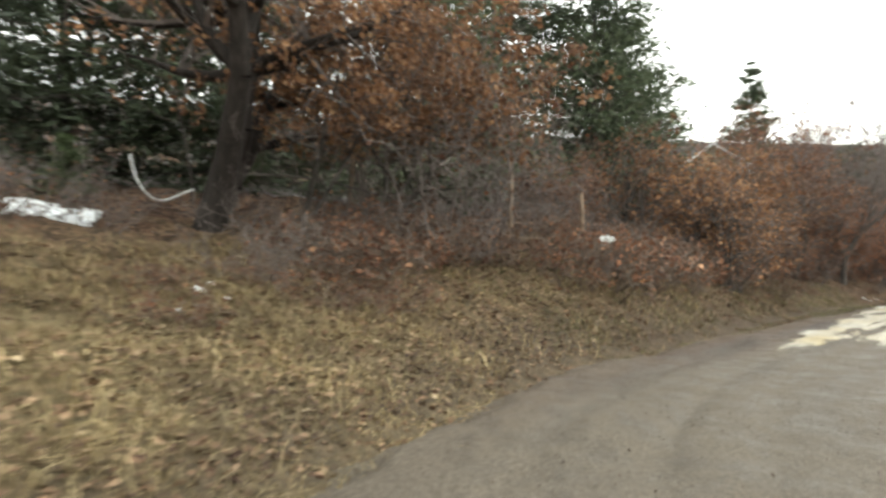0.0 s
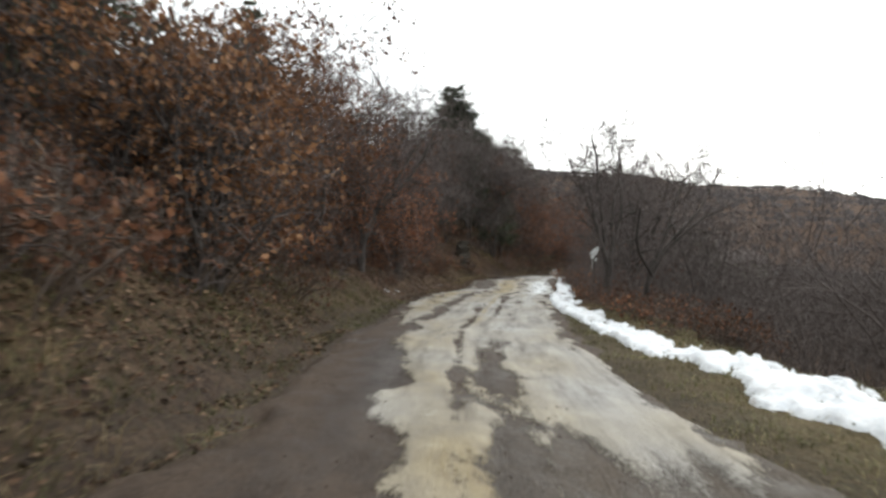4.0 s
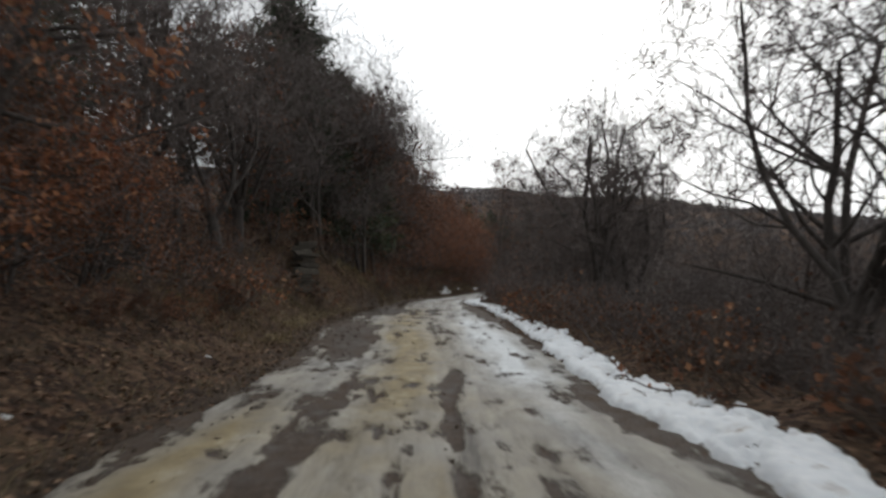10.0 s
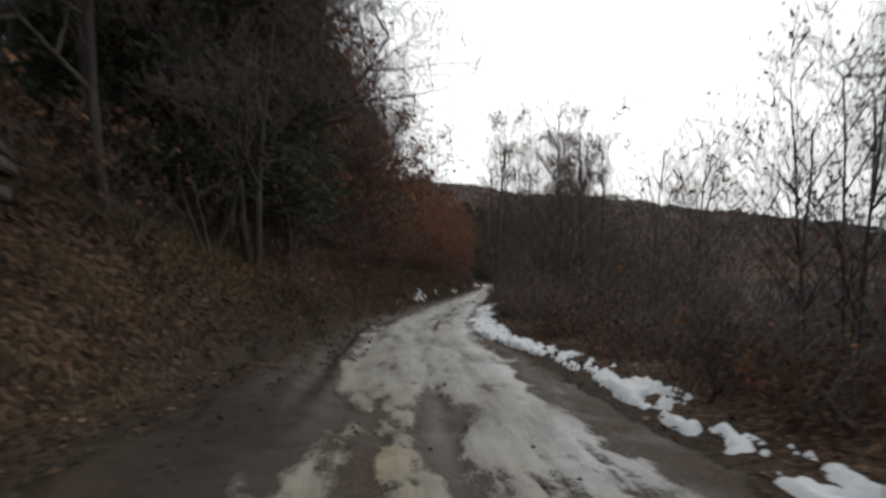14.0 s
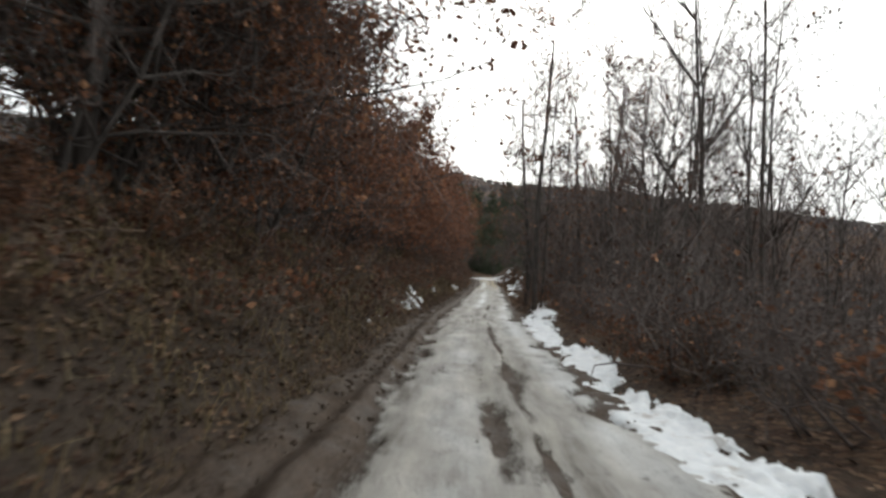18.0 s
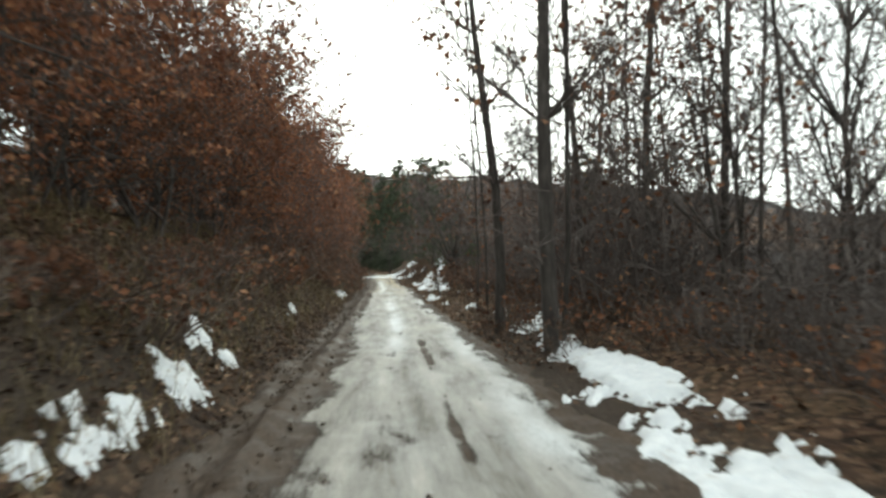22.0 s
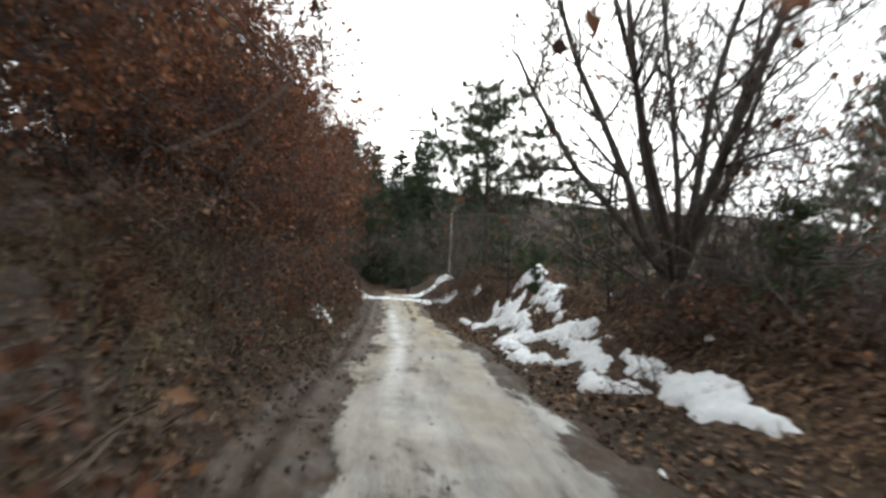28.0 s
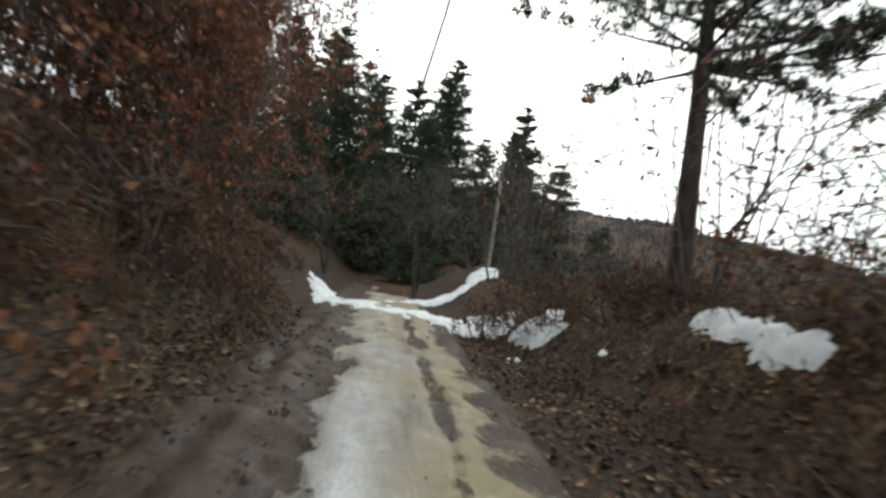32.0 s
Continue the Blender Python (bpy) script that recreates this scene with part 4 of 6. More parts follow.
def heap_cover(s, d, x, y):
    melt = 1.1 * fbm(s * 0.4, d * 1.2, 0.6, 7, 24, 0.7) + 0.8 * fbm(s * 0.7, d * 1.8, 0.3, 6, 35, 0.72)
    out = patches(s, d, VERGE_SNOW) - 0.88 + melt - 1.2 * np.clip((d + 1.7) / 0.3, 0, 1)
    on_heap = np.full(np.shape(s), -1.0)
    for s0, d0, s1, d1, w in TONGUES:
        a, b = 0.3 * (s1 - s0), d1 - d0
        u = np.clip((0.3 * (s - s0) * a + (d - d0) * b) / (a * a + b * b), 0, 1)
        off = np.hypot(0.3 * (s - s0) - u * a, d - d0 - u * b)
        on_heap = np.maximum(on_heap, 0.5 - 0.55 * (off / w) ** 1.5)
    for s0, d0, ws, wd in TUFTS:
        on_heap = on_heap - 1.1 * np.exp(-((s - s0) / ws) ** 2 - ((d - d0) / wd) ** 2)
    return np.maximum(out, on_heap + 0.85 * melt)


def left_cover(s, d, x, y):
    melt = 0.6 * fbm(s * 0.5, d + 0.2 * s, 0.5, 7, 27, 0.72) + 0.9 * fbm(s * 1.1, d * 1.6 + 0.3 * s, 0.25, 6, 36, 0.7)
    return patches(s, d, UPHILL_SNOW) - 1.22 + melt - 1.5 * np.clip((1.5 - d) / 0.3, 0, 1)


def end_cover(s, d, x, y):
    across = 0.55 - np.abs(s - 177.2 - 1.0 * d) / 2.2 - 2.5 * np.clip(d - 1.5, 0, 2) - 1.2 * np.clip(-d - 2.2, 0, 4)
    upper = 0.5 - np.abs(s - 179.6 + 1.2 * d) / 0.8 - 2.0 * np.clip(d + 0.2, 0, 3) - 2.0 * np.clip(-d - 3.8, 0, 4)
    return np.maximum(np.maximum(across, upper), patches(s, d, [(171.5, -2.6, 0.7, 0.3, 1.2), (180.5, 1.5, 1.2, 0.4, 1.0)]) - 0.6) + 0.7 * fbm(x, y, 0.7, 7, 29, 0.7)


snow_sheet("snow", 40, 131, -5.3, -1.0, verge_cover, "strip of melting snow along the downhill verge of the road", 0.06, 0.045, 0.06)
snow_sheet("snow", 118, 172, -5.4, -1.4, heap_cover, "patches of melting snow on the brown roadside heap", 0.065, 0.06, 0.055)
snow_sheet("snow", 112, 166, 0.9, 3.2, left_cover, "scattered small remains of snow among leaves on the bank", 0.07, 0.06, 0.05)
snow_sheet("snow", 168, 190, -6, 5, end_cover, "snow drift across the road at the bend", 0.09, 0.09, 0.12)


def snow_lump(s, d, size, label, name="snow_patch", category="snow", material=None, flat=0.3):
    """One rounded leftover of snow, irregular in outline."""
    x, y = on_way(s, d)
    x, y = float(x), float(y)
    z0 = ground_z(x, y)
    bm = bmesh.new()
    bmesh.ops.create_icosphere(bm, subdivisions=3, radius=1)
    for v in bm.verts:
        k = 1 + 0.5 * noise.noise(v.co * 1.6 + Vector((s, d, 0))) + 0.4 * noise.noise(v.co * 4.0 + Vector((d, s, 0)))
        px, py = x + v.co.x * k * size, y + v.co.y * k * size * 0.6
        v.co = Vector((px, py, 0.5 * ground_z(px, py) + 0.5 * z0 + v.co.z * size * flat * k))
    me = bpy.data.meshes.new(name)
    bm.to_mesh(me)
    bm.free()
    me.materials.append(material or M_SNOW)
    tagged(new(name, me), label, category)


for ds, dd, sz in ((31.0, 9.3, 0.5), (31.25, 9.0, 0.55), (31.5, 8.8, 0.4)):
    snow_lump(ds, dd, sz, "flat patch of snow on the grass above the bank")
for ds, dd, sz in ((0, 0, 0.09), (0.25, 0.1, 0.06), (-0.3, -0.05, 0.07), (0.1, -0.3, 0.05)):
    snow_lump(30.0 + ds, 4.5 + dd, sz, "thin remains of snow on straw-coloured grass")
for s0, d0, size in ((59.0, 3.05, 0.1), (59.5, 2.95, 0.07), (61.0, 3.14, 0.13), (66.0, 3.3, 0.05), (66.3, 3.15, 0.04), (71.5, 3.4, 0.07), (109.5, 1.8, 0.11), (108.4, 1.75, 0.06), (111.2, 1.75, 0.05), (112.0, 1.7, 0.05), (126.7, 1.8, 0.06)):
    snow_lump(s0, d0, size, "crumpled scrap of white plastic among the leaves", "plastic_scrap", "litter", M_PLASTIC, 0.22)

# ---- trees and brush ----
OAKS = [Kind("oak_tree", oak_mesh(40 + i, h, st, lv, 0.09, False, k), "young oak holding its dry rust-brown leaves on the bank", "tree", "oaks on the bank")
        for i, (h, st, lv, k) in enumerate([(4.6, 3, 2700, (8, 5, 4)), (5.6, 2, 2900, (10, 6, 4)), (3.4, 4, 2300, (7, 5, 4)), (7.0, 2, 3200, (11, 6, 4))])]
RUSSET = [Kind("oak_tree", oak_mesh(140 + i, h, st, lv, 0.095, 2, k), "oak on the bank crowded with dry russet leaves", "tree", "oaks on the bank")
          for i, (h, st, lv, k) in enumerate([(4.6, 4, 6200, (8, 5, 4)), (5.8, 3, 6800, (10, 6, 4)), (7.2, 3, 7600, (11, 6, 4))])]
BARE = [Kind("bare_tree", bare_tree_mesh(60 + i, h, st, k, 3, r), "leafless tree with a fine dark web of twigs", "tree", "bare trees along the road")
        for i, (h, st, k, r) in enumerate([(5.2, 3, (7, 6, 4), 0.055), (6.5, 2, (9, 6, 4), 0.07), (7.5, 1, (12, 8, 5), 0.09), (4.4, 5, (6, 5, 3), 0.04)])]
FULL = [Kind("bare_tree", bare_tree_mesh(160 + i, h, st, k, 4, r, ln), "spreading leafless tree with dense crooked twigs", "tree", "bare trees along the road")
        for i, (h, st, k, r, ln) in enumerate([(6.2, 2, (9, 7, 5, 4), 0.1, 0.2), (5.4, 3, (8, 7, 5, 4), 0.07, 0.35), (7.6, 1, (12, 8, 6, 4), 0.13, 0.12)])]
POLE = [Kind("bare_tree", bare_tree_mesh(80 + i, h, st, k, 3, r, 0.04, None, 0.5, 1, 0.05, 0.15, lv, 0.43), "tall slender leafless tree with a straight grey stem", "tree", "slender trees downhill")
        for i, (h, st, k, r, lv) in enumerate([(10.5, 1, (22, 7, 4), 0.085, 0), (9.0, 2, (14, 6, 4), 0.06, 260), (12.0, 1, (22, 7, 4), 0.11, 0)])]
TALL = [Kind("bare_tree", bare_tree_mesh(180 + i, h, 1, k, 3, r, 0.03, None, 0.62, 0, 0.035, 0.16, lv, 0.2, 0.26), "tall straight leafless tree with short side branches", "tree", "slender trees downhill")
        for i, (h, k, r, lv) in enumerate([(12.5, (46, 8, 5), 0.15, 0), (11.5, (40, 7, 5), 0.09, 0), (12.0, (44, 8, 4), 0.14, 1300), (11.5, (34, 6, 4), 0.05, 200)])]
SPRUCE = [Kind("spruce_tree", conifer_mesh(90 + i, h, b, w, p, nd, False, 0.03, 0.16, 1.35, 0.7), "dark green spruce with dense hanging boughs", "tree", "conifers")
          for i, (h, b, w, p, nd) in enumerate([(13, 3.0, 30, 10, 40), (10, 2.6, 26, 9, 36), (15, 3.5, 34, 10, 42)])]
PINE = [Kind("pine_tree", conifer_mesh(95 + i, h, b, w, p, nd, True, bare, r), "pine with a bare lower trunk and open green crown", "tree", "conifers")
        for i, (h, b, w, p, nd, bare, r) in enumerate([(8.6, 3.9, 17, 6, 430, 0.36, 0.17), (11, 2.6, 18, 8, 300, 0.16, 0.17), (3.0, 0.9, 11, 6, 80, 0.08, 0.04)])]
SHRUB = [Kind("shrub", shrub_mesh(110 + i, h, st, k, lv, pale, ln), lb, "shrub", "roadside brush")
         for i, (h, st, k, lv, pale, ln, lb) in enumerate([(2.0, 12, (5, 3), 0, False, 0.7, "leafless dark shrub of many thin stems"), (1.5, 13, (5, 3), 0, True, 0.9, "low tangle of dry pale stems"),
                                                           (2.6, 11, (6, 3), 140, False, 0.55, "leafless shrub with a few brown leaves"), (1.2, 12, (5, 3), 480, True, 0.9, "low bush with curled brown leaves")])]


BRAMBLE = [Kind(nm, shrub_mesh(150 + i, h, st, (4, 3), lv, pale, 1.1), lb, nm.split("_")[-1], "undergrowth")
           for i, (nm, h, st, lv, pale, lb) in enumerate([("bramble", 0.9, 12, 150, True, "low tangle of dry brambles with withered leaves"), ("bramble", 1.2, 10, 60, False, "straggling leafless bramble bush"), ("low_bush", 0.7, 14, 260, True, "low dry bush thick with brown leaves")])]


THIN = [shrub_mesh(210 + i, h, 7, (4, 2), 0, pale, ln) for i, (h, pale, ln) in enumerate([(2.1, False, 0.7), (2.5, False, 0.5), (1.7, True, 0.8)])]


def at_way(kind, s, d, *args, **kw):
    x, y = on_way(s, d)
    return kind.put(float(x), float(y), *args, **kw)


# trees that stand out, each at its own spot
OLD_OAK = Kind("oak_tree", oak_mesh(31, 7.5, 4, 3300, 0.115, True, (9, 6, 4), 0.27, 2.4, 0.55, M_OLD_BARK), "old oak with a dark forked trunk and golden-brown leaves", "tree", "")
OLD_OAK.put(-5.15, -15.55, 1.0, 60)
BROAD = [Kind("spruce_tree", conifer_mesh(190 + i, h, b, w, p, nd, False, 0.04, 0.2, 1.25, f), "broad dense dark green conifer with boughs to the ground", "tree", "conifers")
         for i, (h, b, w, p, nd, f) in enumerate([(13, 4.4, 36, 12, 42, 0.48), (11, 3.8, 32, 11, 38, 0.45)])]
LIMB_OAK = Kind("oak_tree", oak_mesh(37, 5.0, 3, 4600, 0.115, True, (8, 6, 4), 0.06, 1.7, 0.6), "slim oak whose golden-brown leaves hang over the bank", "tree", "")
LIMB_OAK.put(-4.3, -12.6, 1.0, 200)
LIMB_OAK.put(-4.6, -10.6, 0.9, 20)
LIMB_OAK.put(-5.2, -13.6, 0.8, 110)
GOLD = Kind("oak_tree", oak_mesh(33, 3.3, 6, 1900, 0.1, True), "bushy young oak with bright rust-orange leaves", "tree", "oaks on the bank")
GOLD.put(-3.3, 0.4, 1.0)
GOLD.put(-4.4, 2.3, 1.05)
for gs_, gd_, sc in ((46.2, 4.7, 0.95), (47.8, 4.3, 1.0), (49.6, 4.5, 1.0), (46.5, 6.8, 1.2), (51.5, 4.8, 1.05)):
    at_way(GOLD, gs_, gd_, sc)
SPRUCE[0].put(-17.4, 34, 1.0)
for x, y, k, sc in ((-11.6, 5.0, 0, 1.0), (-13.5, 10, 1, 1.0), (-14.2, 1.5, 0, 1.05), (-12.0, -4.5, 1, 1.05), (-11.6, -11.5, 1, 1.0), (-14.5, -15, 0, 1.0), (-11.2, -19.5, 1, 1.05), (-10.6, -24.5, 0, 0.9), (-14.5, -23, 0, 1.0), (-9.5, -29, 1, 1.0), (-16.5, -29, 0, 1.0)):
    BROAD[k].put(x, y, sc)
BROAD[0].put(-6.4, 50.5, 0.88)
BROAD[1].put(-6.0, 49.6, 0.98)
BROAD[1].put(-4.9, 46.2, 0.68)
BROAD[1].put(-5.6, 55, 0.85)
for x, y, sc in ((-8.6, -19.0, 0.75), (-8.2, -21.5, 0.9), (-9.0, -12.5, 0.7), (-7.6, -16.8, 0.6)):
    PINE[2].put(x, y, sc)
STOUT = [Kind("bare_tree", forked_tree_mesh(300 + i, *a), "leafless roadside tree with a stout trunk forking into crooked limbs", "tree", "bare trees along the road")
         for i, a in enumerate([(1.5, 5, 4.4, 0.15, 0.55, (9, 7, 5, 3), 4), (1.3, 4, 3.0, 0.08, 0.8, (8, 6, 4), 3), (1.7, 6, 4.8, 0.15, 0.75, (8, 6, 4, 3), 4)])]
STOUT[0].put(3.6, 17.1, 1.0, 30)
STOUT[1].put(3.75, 9.7, 1.0, 75)
STOUT[2].put(5.1, 22.9, 1.0, 140)
STOUT[0].put(5.2, 34.5, 1.0, 200)
STOUT[2].put(6.8, 36.4, 1.05, 20)
STOUT[0].put(7.8, 40.6, 0.8, 290)
STOUT[2].put(-4.7, 14.2, 0.85, 250)
at_way(STOUT[2], 80.6, 5.8, 1.05, 40)
at_way(STOUT[0], 84.6, 6.4, 1.15, 170)
at_way(STOUT[0], 78.0, 6.8, 1.1, 260)
STOUT[0].put(-4.9, 21.5, 0.9, 330)
BIRCH = Kind("birch_sapling", bare_tree_mesh(77, 4.6, 1, (8, 4), 2, 0.035, 0.18, M_TWIG_PALE, 0.5, 0), "thin pale birch sapling leaning under the conifers", "tree", "")
for x, y, sc in ((-7.4, -14.6, 1.0), (-6.9, -12.4, 0.85), (-8.3, -11.0, 1.1)):
    BIRCH.put(x, y, sc)
FULL[1].put(6.3, 13.9, 0.6)
FULL[2].put(6.7, 25.0, 0.95)
FULL[1].put(6.1, 34.9, 1.0)
FULL[1].put(8.2, 29.5, 0.9)
POLE[2].put(8.9, 64.9, 0.8)
POLE[0].put(8.4, 66.4, 0.75, 40)
for x, y, k, sc in ((10.2, 70.5, 1, 0.85), (12.4, 75.2, 0, 0.9), (10.6, 75.0, 1, 0.8), (13.0, 80.5, 1, 0.9)):
    POLE[k].put(x, y, sc)
for x, y, k, sc in ((9.4, 62.9, 1, 0.9), (16.8, 92.4, 1, 0.8)):
    POLE[k].put(x, y, sc)
for x, y, k, sc in ((8.04, 75.7, 2, 1.0), (8.35, 76.0, 3, 0.95), (8.65, 79.3, 0, 0.75), (11.9, 82.0, 0, 1.0), (11.0, 82.0, 1, 0.9), (10.4, 85.5, 3, 0.9), (10.75, 85.6, 3, 1.0), (11.6, 71.3, 0, 1.05), (11.9, 70.4, 3, 0.95), (9.5, 63.2, 1, 0.9), (12.6, 80.2, 2, 1.0), (13.0, 74.0, 1, 1.0),
                    (13.2, 78.5, 2, 0.9), (14.6, 84.5, 1, 0.95), (15.6, 88.0, 2, 0.9), (12.2, 68.0, 1, 0.9), (10.2, 73.4, 3, 0.9), (12.2, 76.4, 3, 1.0), (14.2, 81.6, 3, 1.0), (11.2, 66.2, 3, 0.9), (13.8, 88.6, 3, 0.8)):
    TALL[k].put(x, y, sc)
SPARSE = Kind("oak_tree", bare_tree_mesh(73, 5.4, 2, (10, 6, 5), 3, 0.042, 0.25, None, 0.7, 1, 0.1, 0.25, 1100), "thin oak with sparse clusters of brown leaves", "tree", "")
SPARSE.put(12.2, 94.6, 0.95)
for x, y, sc in ((6.5, 42.9, 0.7), (7.1, 42.3, 0.75), (7.6, 43.4, 0.8)):
    POLE[1].put(x, y, sc)
SPARSE.put(15.0, 93.2, 1.0, 80)
BIG_BUSH = Kind("bare_tree", forked_tree_mesh(73, 0.4, 9, 5.4, 0.12, 0.62, (14, 8, 5), 3, 0.1, 0.25, 0.26, 0.6, 0.08), "many-limbed leafless tree spreading like a fan", "tree", "bare trees along the road")
BIG_BUSH.put(14.5, 100.5, 1.0, 190)
for x, y, sc in ((15.0, 101.2, 0.8), (15.6, 100.4, 0.9), (14.4, 99.8, 0.7), (16.8, 103.0, 1.2), (17.2, 101.8, 1.3), (18.0, 103.6, 1.3), (19.0, 102.6, 1.4), (20.2, 104.6, 1.5), (18.6, 100.2, 1.4), (20.6, 101.6, 1.5)):
    SHRUB[rnd.choice([0, 2])].put(x, y, sc)
PINE[0].put(19.2, 121.3, 1.0, 40)
for x, y, sc in ((15.2, 99.2, 0.8), (18.2, 104.5, 1.1), (19.6, 108.5, 1.0), (17.4, 111.5, 0.5), (21.0, 112.5, 1.2), (19.0, 116.5, 0.8), (21, 106, 1.3), (16.2, 108.9, 0.35)):
    PINE[2].put(x, y, sc)
YOUNG = Kind("young_pine", conifer_mesh(197, 3.0, 1.5, 8, 5, 70, True, 0.16, 0.035, 0.8), "young pine with open rising branches on the bank", "tree", "conifers")
YOUNG.put(16.9, 112.6, 0.95, 20)
YOUNG.put(15.3, 103.6, 0.8, 120)
YOUNG.put(16.0, 106.2, 0.75, 210)
YOUNG.put(19.6, 113.6, 1.2, 300)
PINE[1].put(23.7, 104.0, 0.85)
PINE[1].put(27.2, 108.7, 0.95)
PINE[1].put(29.6, 112.5, 0.85)
BARE[1].put(22.5, 116.5, 0.5)
for x, y, sc in ((25.5, 117.5, 1.5), (24.2, 114.2, 1.2), (27.5, 117, 1.5), (23, 109.5, 1.3), (28.5, 120.5, 1.4)):
    PINE[2].put(x, y, sc)
for x, y, sc in ((24.5, 113, 0.7), (29, 118.5, 0.85), (31, 121, 0.8)):
    BARE[1].put(x, y, sc)
for x, y, k, sc in ((23.2, 157, 0, 1.1), (25.5, 156.4, 2, 1.0), (28.1, 150.3, 0, 0.92), (29.3, 147.6, 1, 0.95), (30.4, 145, 1, 0.78), (20, 157, 2, 1.0), (17.5, 156, 0, 1.1), (19.5, 147, 1, 1.0), (22.5, 150, 1, 1.1), (25.5, 149, 1, 1.0), (15, 150, 2, 0.9), (33, 149, 1, 0.8), (36, 152, 1, 0.75), (21, 143, 1, 0.75), (26, 144, 1, 0.65), (12, 147, 0, 1.0), (30, 156, 0, 0.9), (40, 158, 1, 0.8), (17.5, 150, 2, 1.0), (24, 153, 2, 1.0), (27, 147.5, 1, 1.0), (15.5, 144, 1, 0.95), (21.5, 160, 2, 1.1), (13, 154, 2, 1.0)):
    SPRUCE[k].put(x, y, sc * 0.88)
for x, y, k, sc in ((21, 131, 0, 0.7), (23, 134, 1, 0.65), (19, 135, 3, 0.8), (25.5, 132, 0, 0.7), (16.5, 138, 3, 0.9), (22.5, 127, 3, 0.7), (28, 136, 1, 0.7), (21.5, 137, 1, 0.7)):
    BARE[k].put(x, y, sc)

# the uphill wall of brown oaks, taller trees behind, dark conifers at the back
for i, s in enumerate(np.arange(50, 176, 1.75)):
    foot = np.interp(s, BANK_S, BANK_FOOT)
    low_wall = s < 90
    k = rnd.choice([0, 2, 2]) if low_wall else rnd.choice([0, 1, 1, 2])
    if 79 < s < 95:
        continue
    at_way(RUSSET[rnd.choice([0, 1])] if s > 118 else OAKS[k], s + rnd.uniform(-0.6, 0.6), foot + (1.4 if 156 < s < 164 else 0.25) + (rnd.uniform(2.0, 3.2) if low_wall else rnd.uniform(2.3, 3.2)), rnd.uniform(0.7, 0.95) if low_wall else rnd.uniform(0.7, 0.95) if 108 < s < 128 else rnd.uniform(0.8, 1.05))
for i, s in enumerate(np.concatenate([np.arange(92, 120, 3.4), np.arange(120, 178, 2.5)])):
    foot = np.interp(s, BANK_S, BANK_FOOT)
    if 110 < s < 128 and i % 2:
        continue
    at_way((FULL[rnd.choice([0, 2])] if s < 108 and i % 2 else RUSSET[rnd.choice([1, 2])] if s > 114 else OAKS[rnd.choice([1, 3, 3])]), s + rnd.uniform(-0.8, 0.8), foot + rnd.uniform(3.2, 5.4), rnd.uniform(0.9, 1.15))
for i, s in enumerate(np.arange(58, 74, 3.0)):
    at_way(OAKS[rnd.choice([0, 1])], s + rnd.uniform(-0.8, 0.8), rnd.uniform(7, 9), rnd.uniform(0.8, 1.0))
for i, s in enumerate(np.concatenate([np.arange(54, 74, 3.0), np.arange(90, 120, 3.5)])):
    at_way(BARE[rnd.choice([0, 1, 2, 2])], s + rnd.uniform(-1, 1), rnd.uniform(6, 10), rnd.uniform(0.8, 1.15))
for i, s in enumerate(np.arange(50, 64, 2.0)):
    at_way(POLE[rnd.choice([0, 1])], s + rnd.uniform(-1, 1), rnd.uniform(7, 11), rnd.uniform(0.55, 0.75))
for i, s in enumerate(np.arange(109, 178, 13.0)):
    at_way(SPRUCE[rnd.choice([0, 1, 2])], s + rnd.uniform(-1.5, 1.5), rnd.uniform(10, 15), rnd.uniform(0.75, 1.0))
for s, d, k, sc in ((76, 8.5, 1, 0.45), (96, 4.6, 0, 0.72), (97.5, 5.2, 1, 0.7), (118, 9.6, 1, 0.75)):
    at_way(BROAD[k], s, d, sc)
for s, d, sc in ((98.5, 7.6, 0.8), (109, 7.4, 1.05), (115, 7.5, 1.1), (121, 7.6, 1.15), (129, 7.4, 1.1)):
    at_way(PINE[1], s, d, sc)
for s, d, k, sc in ((86.5, 5.6, 1, 1.05), (87.5, 7.4, 0, 1.15), (90.5, 6.6, 2, 1.0), (89.0, 4.2, 0, 1.0), (91.5, 3.4, 1, 1.1), (93.5, 3.0, 0, 1.0), (96, 3.6, 2, 0.9), (96.5, 2.9, 2, 1.05), (98.5, 3.3, 2, 1.0), (94.5, 3.9, 2, 1.1), (95, 4.8, 0, 1.05)):
    at_way(FULL[k], s, d, sc)
for i, s in enumerate(np.arange(146, 180, 3.6)):
    at_way(RUSSET[rnd.choice([1, 2, 2])], s + rnd.uniform(-0.8, 0.8), rnd.uniform(5.6, 8.0), rnd.uniform(1.05, 1.3))
for i, s in enumerate(np.arange(94, 122, 2.3)):
    at_way((RUSSET[1], OAKS[3], FULL[2], RUSSET[2], BARE[2])[i % 5], s + rnd.uniform(-0.6, 0.6), 4.2 + 3.4 * ((i * 0.618) % 1.0), rnd.uniform(1.05, 1.3))
for s, d, k, sc in ((93.5, 5.4, 0, 1.2), (97.5, 5.0, 2, 1.25), (100.5, 4.2, 0, 1.15), (104.0, 4.6, 2, 1.2), (107.5, 4.4, 0, 1.15), (111.5, 5.0, 2, 1.1)):
    at_way(FULL[k], s, d, sc)
for s, d, sc in ((106, 8.6, 1.1), (112, 8.8, 1.15)):
    at_way(PINE[1], s, d, sc)
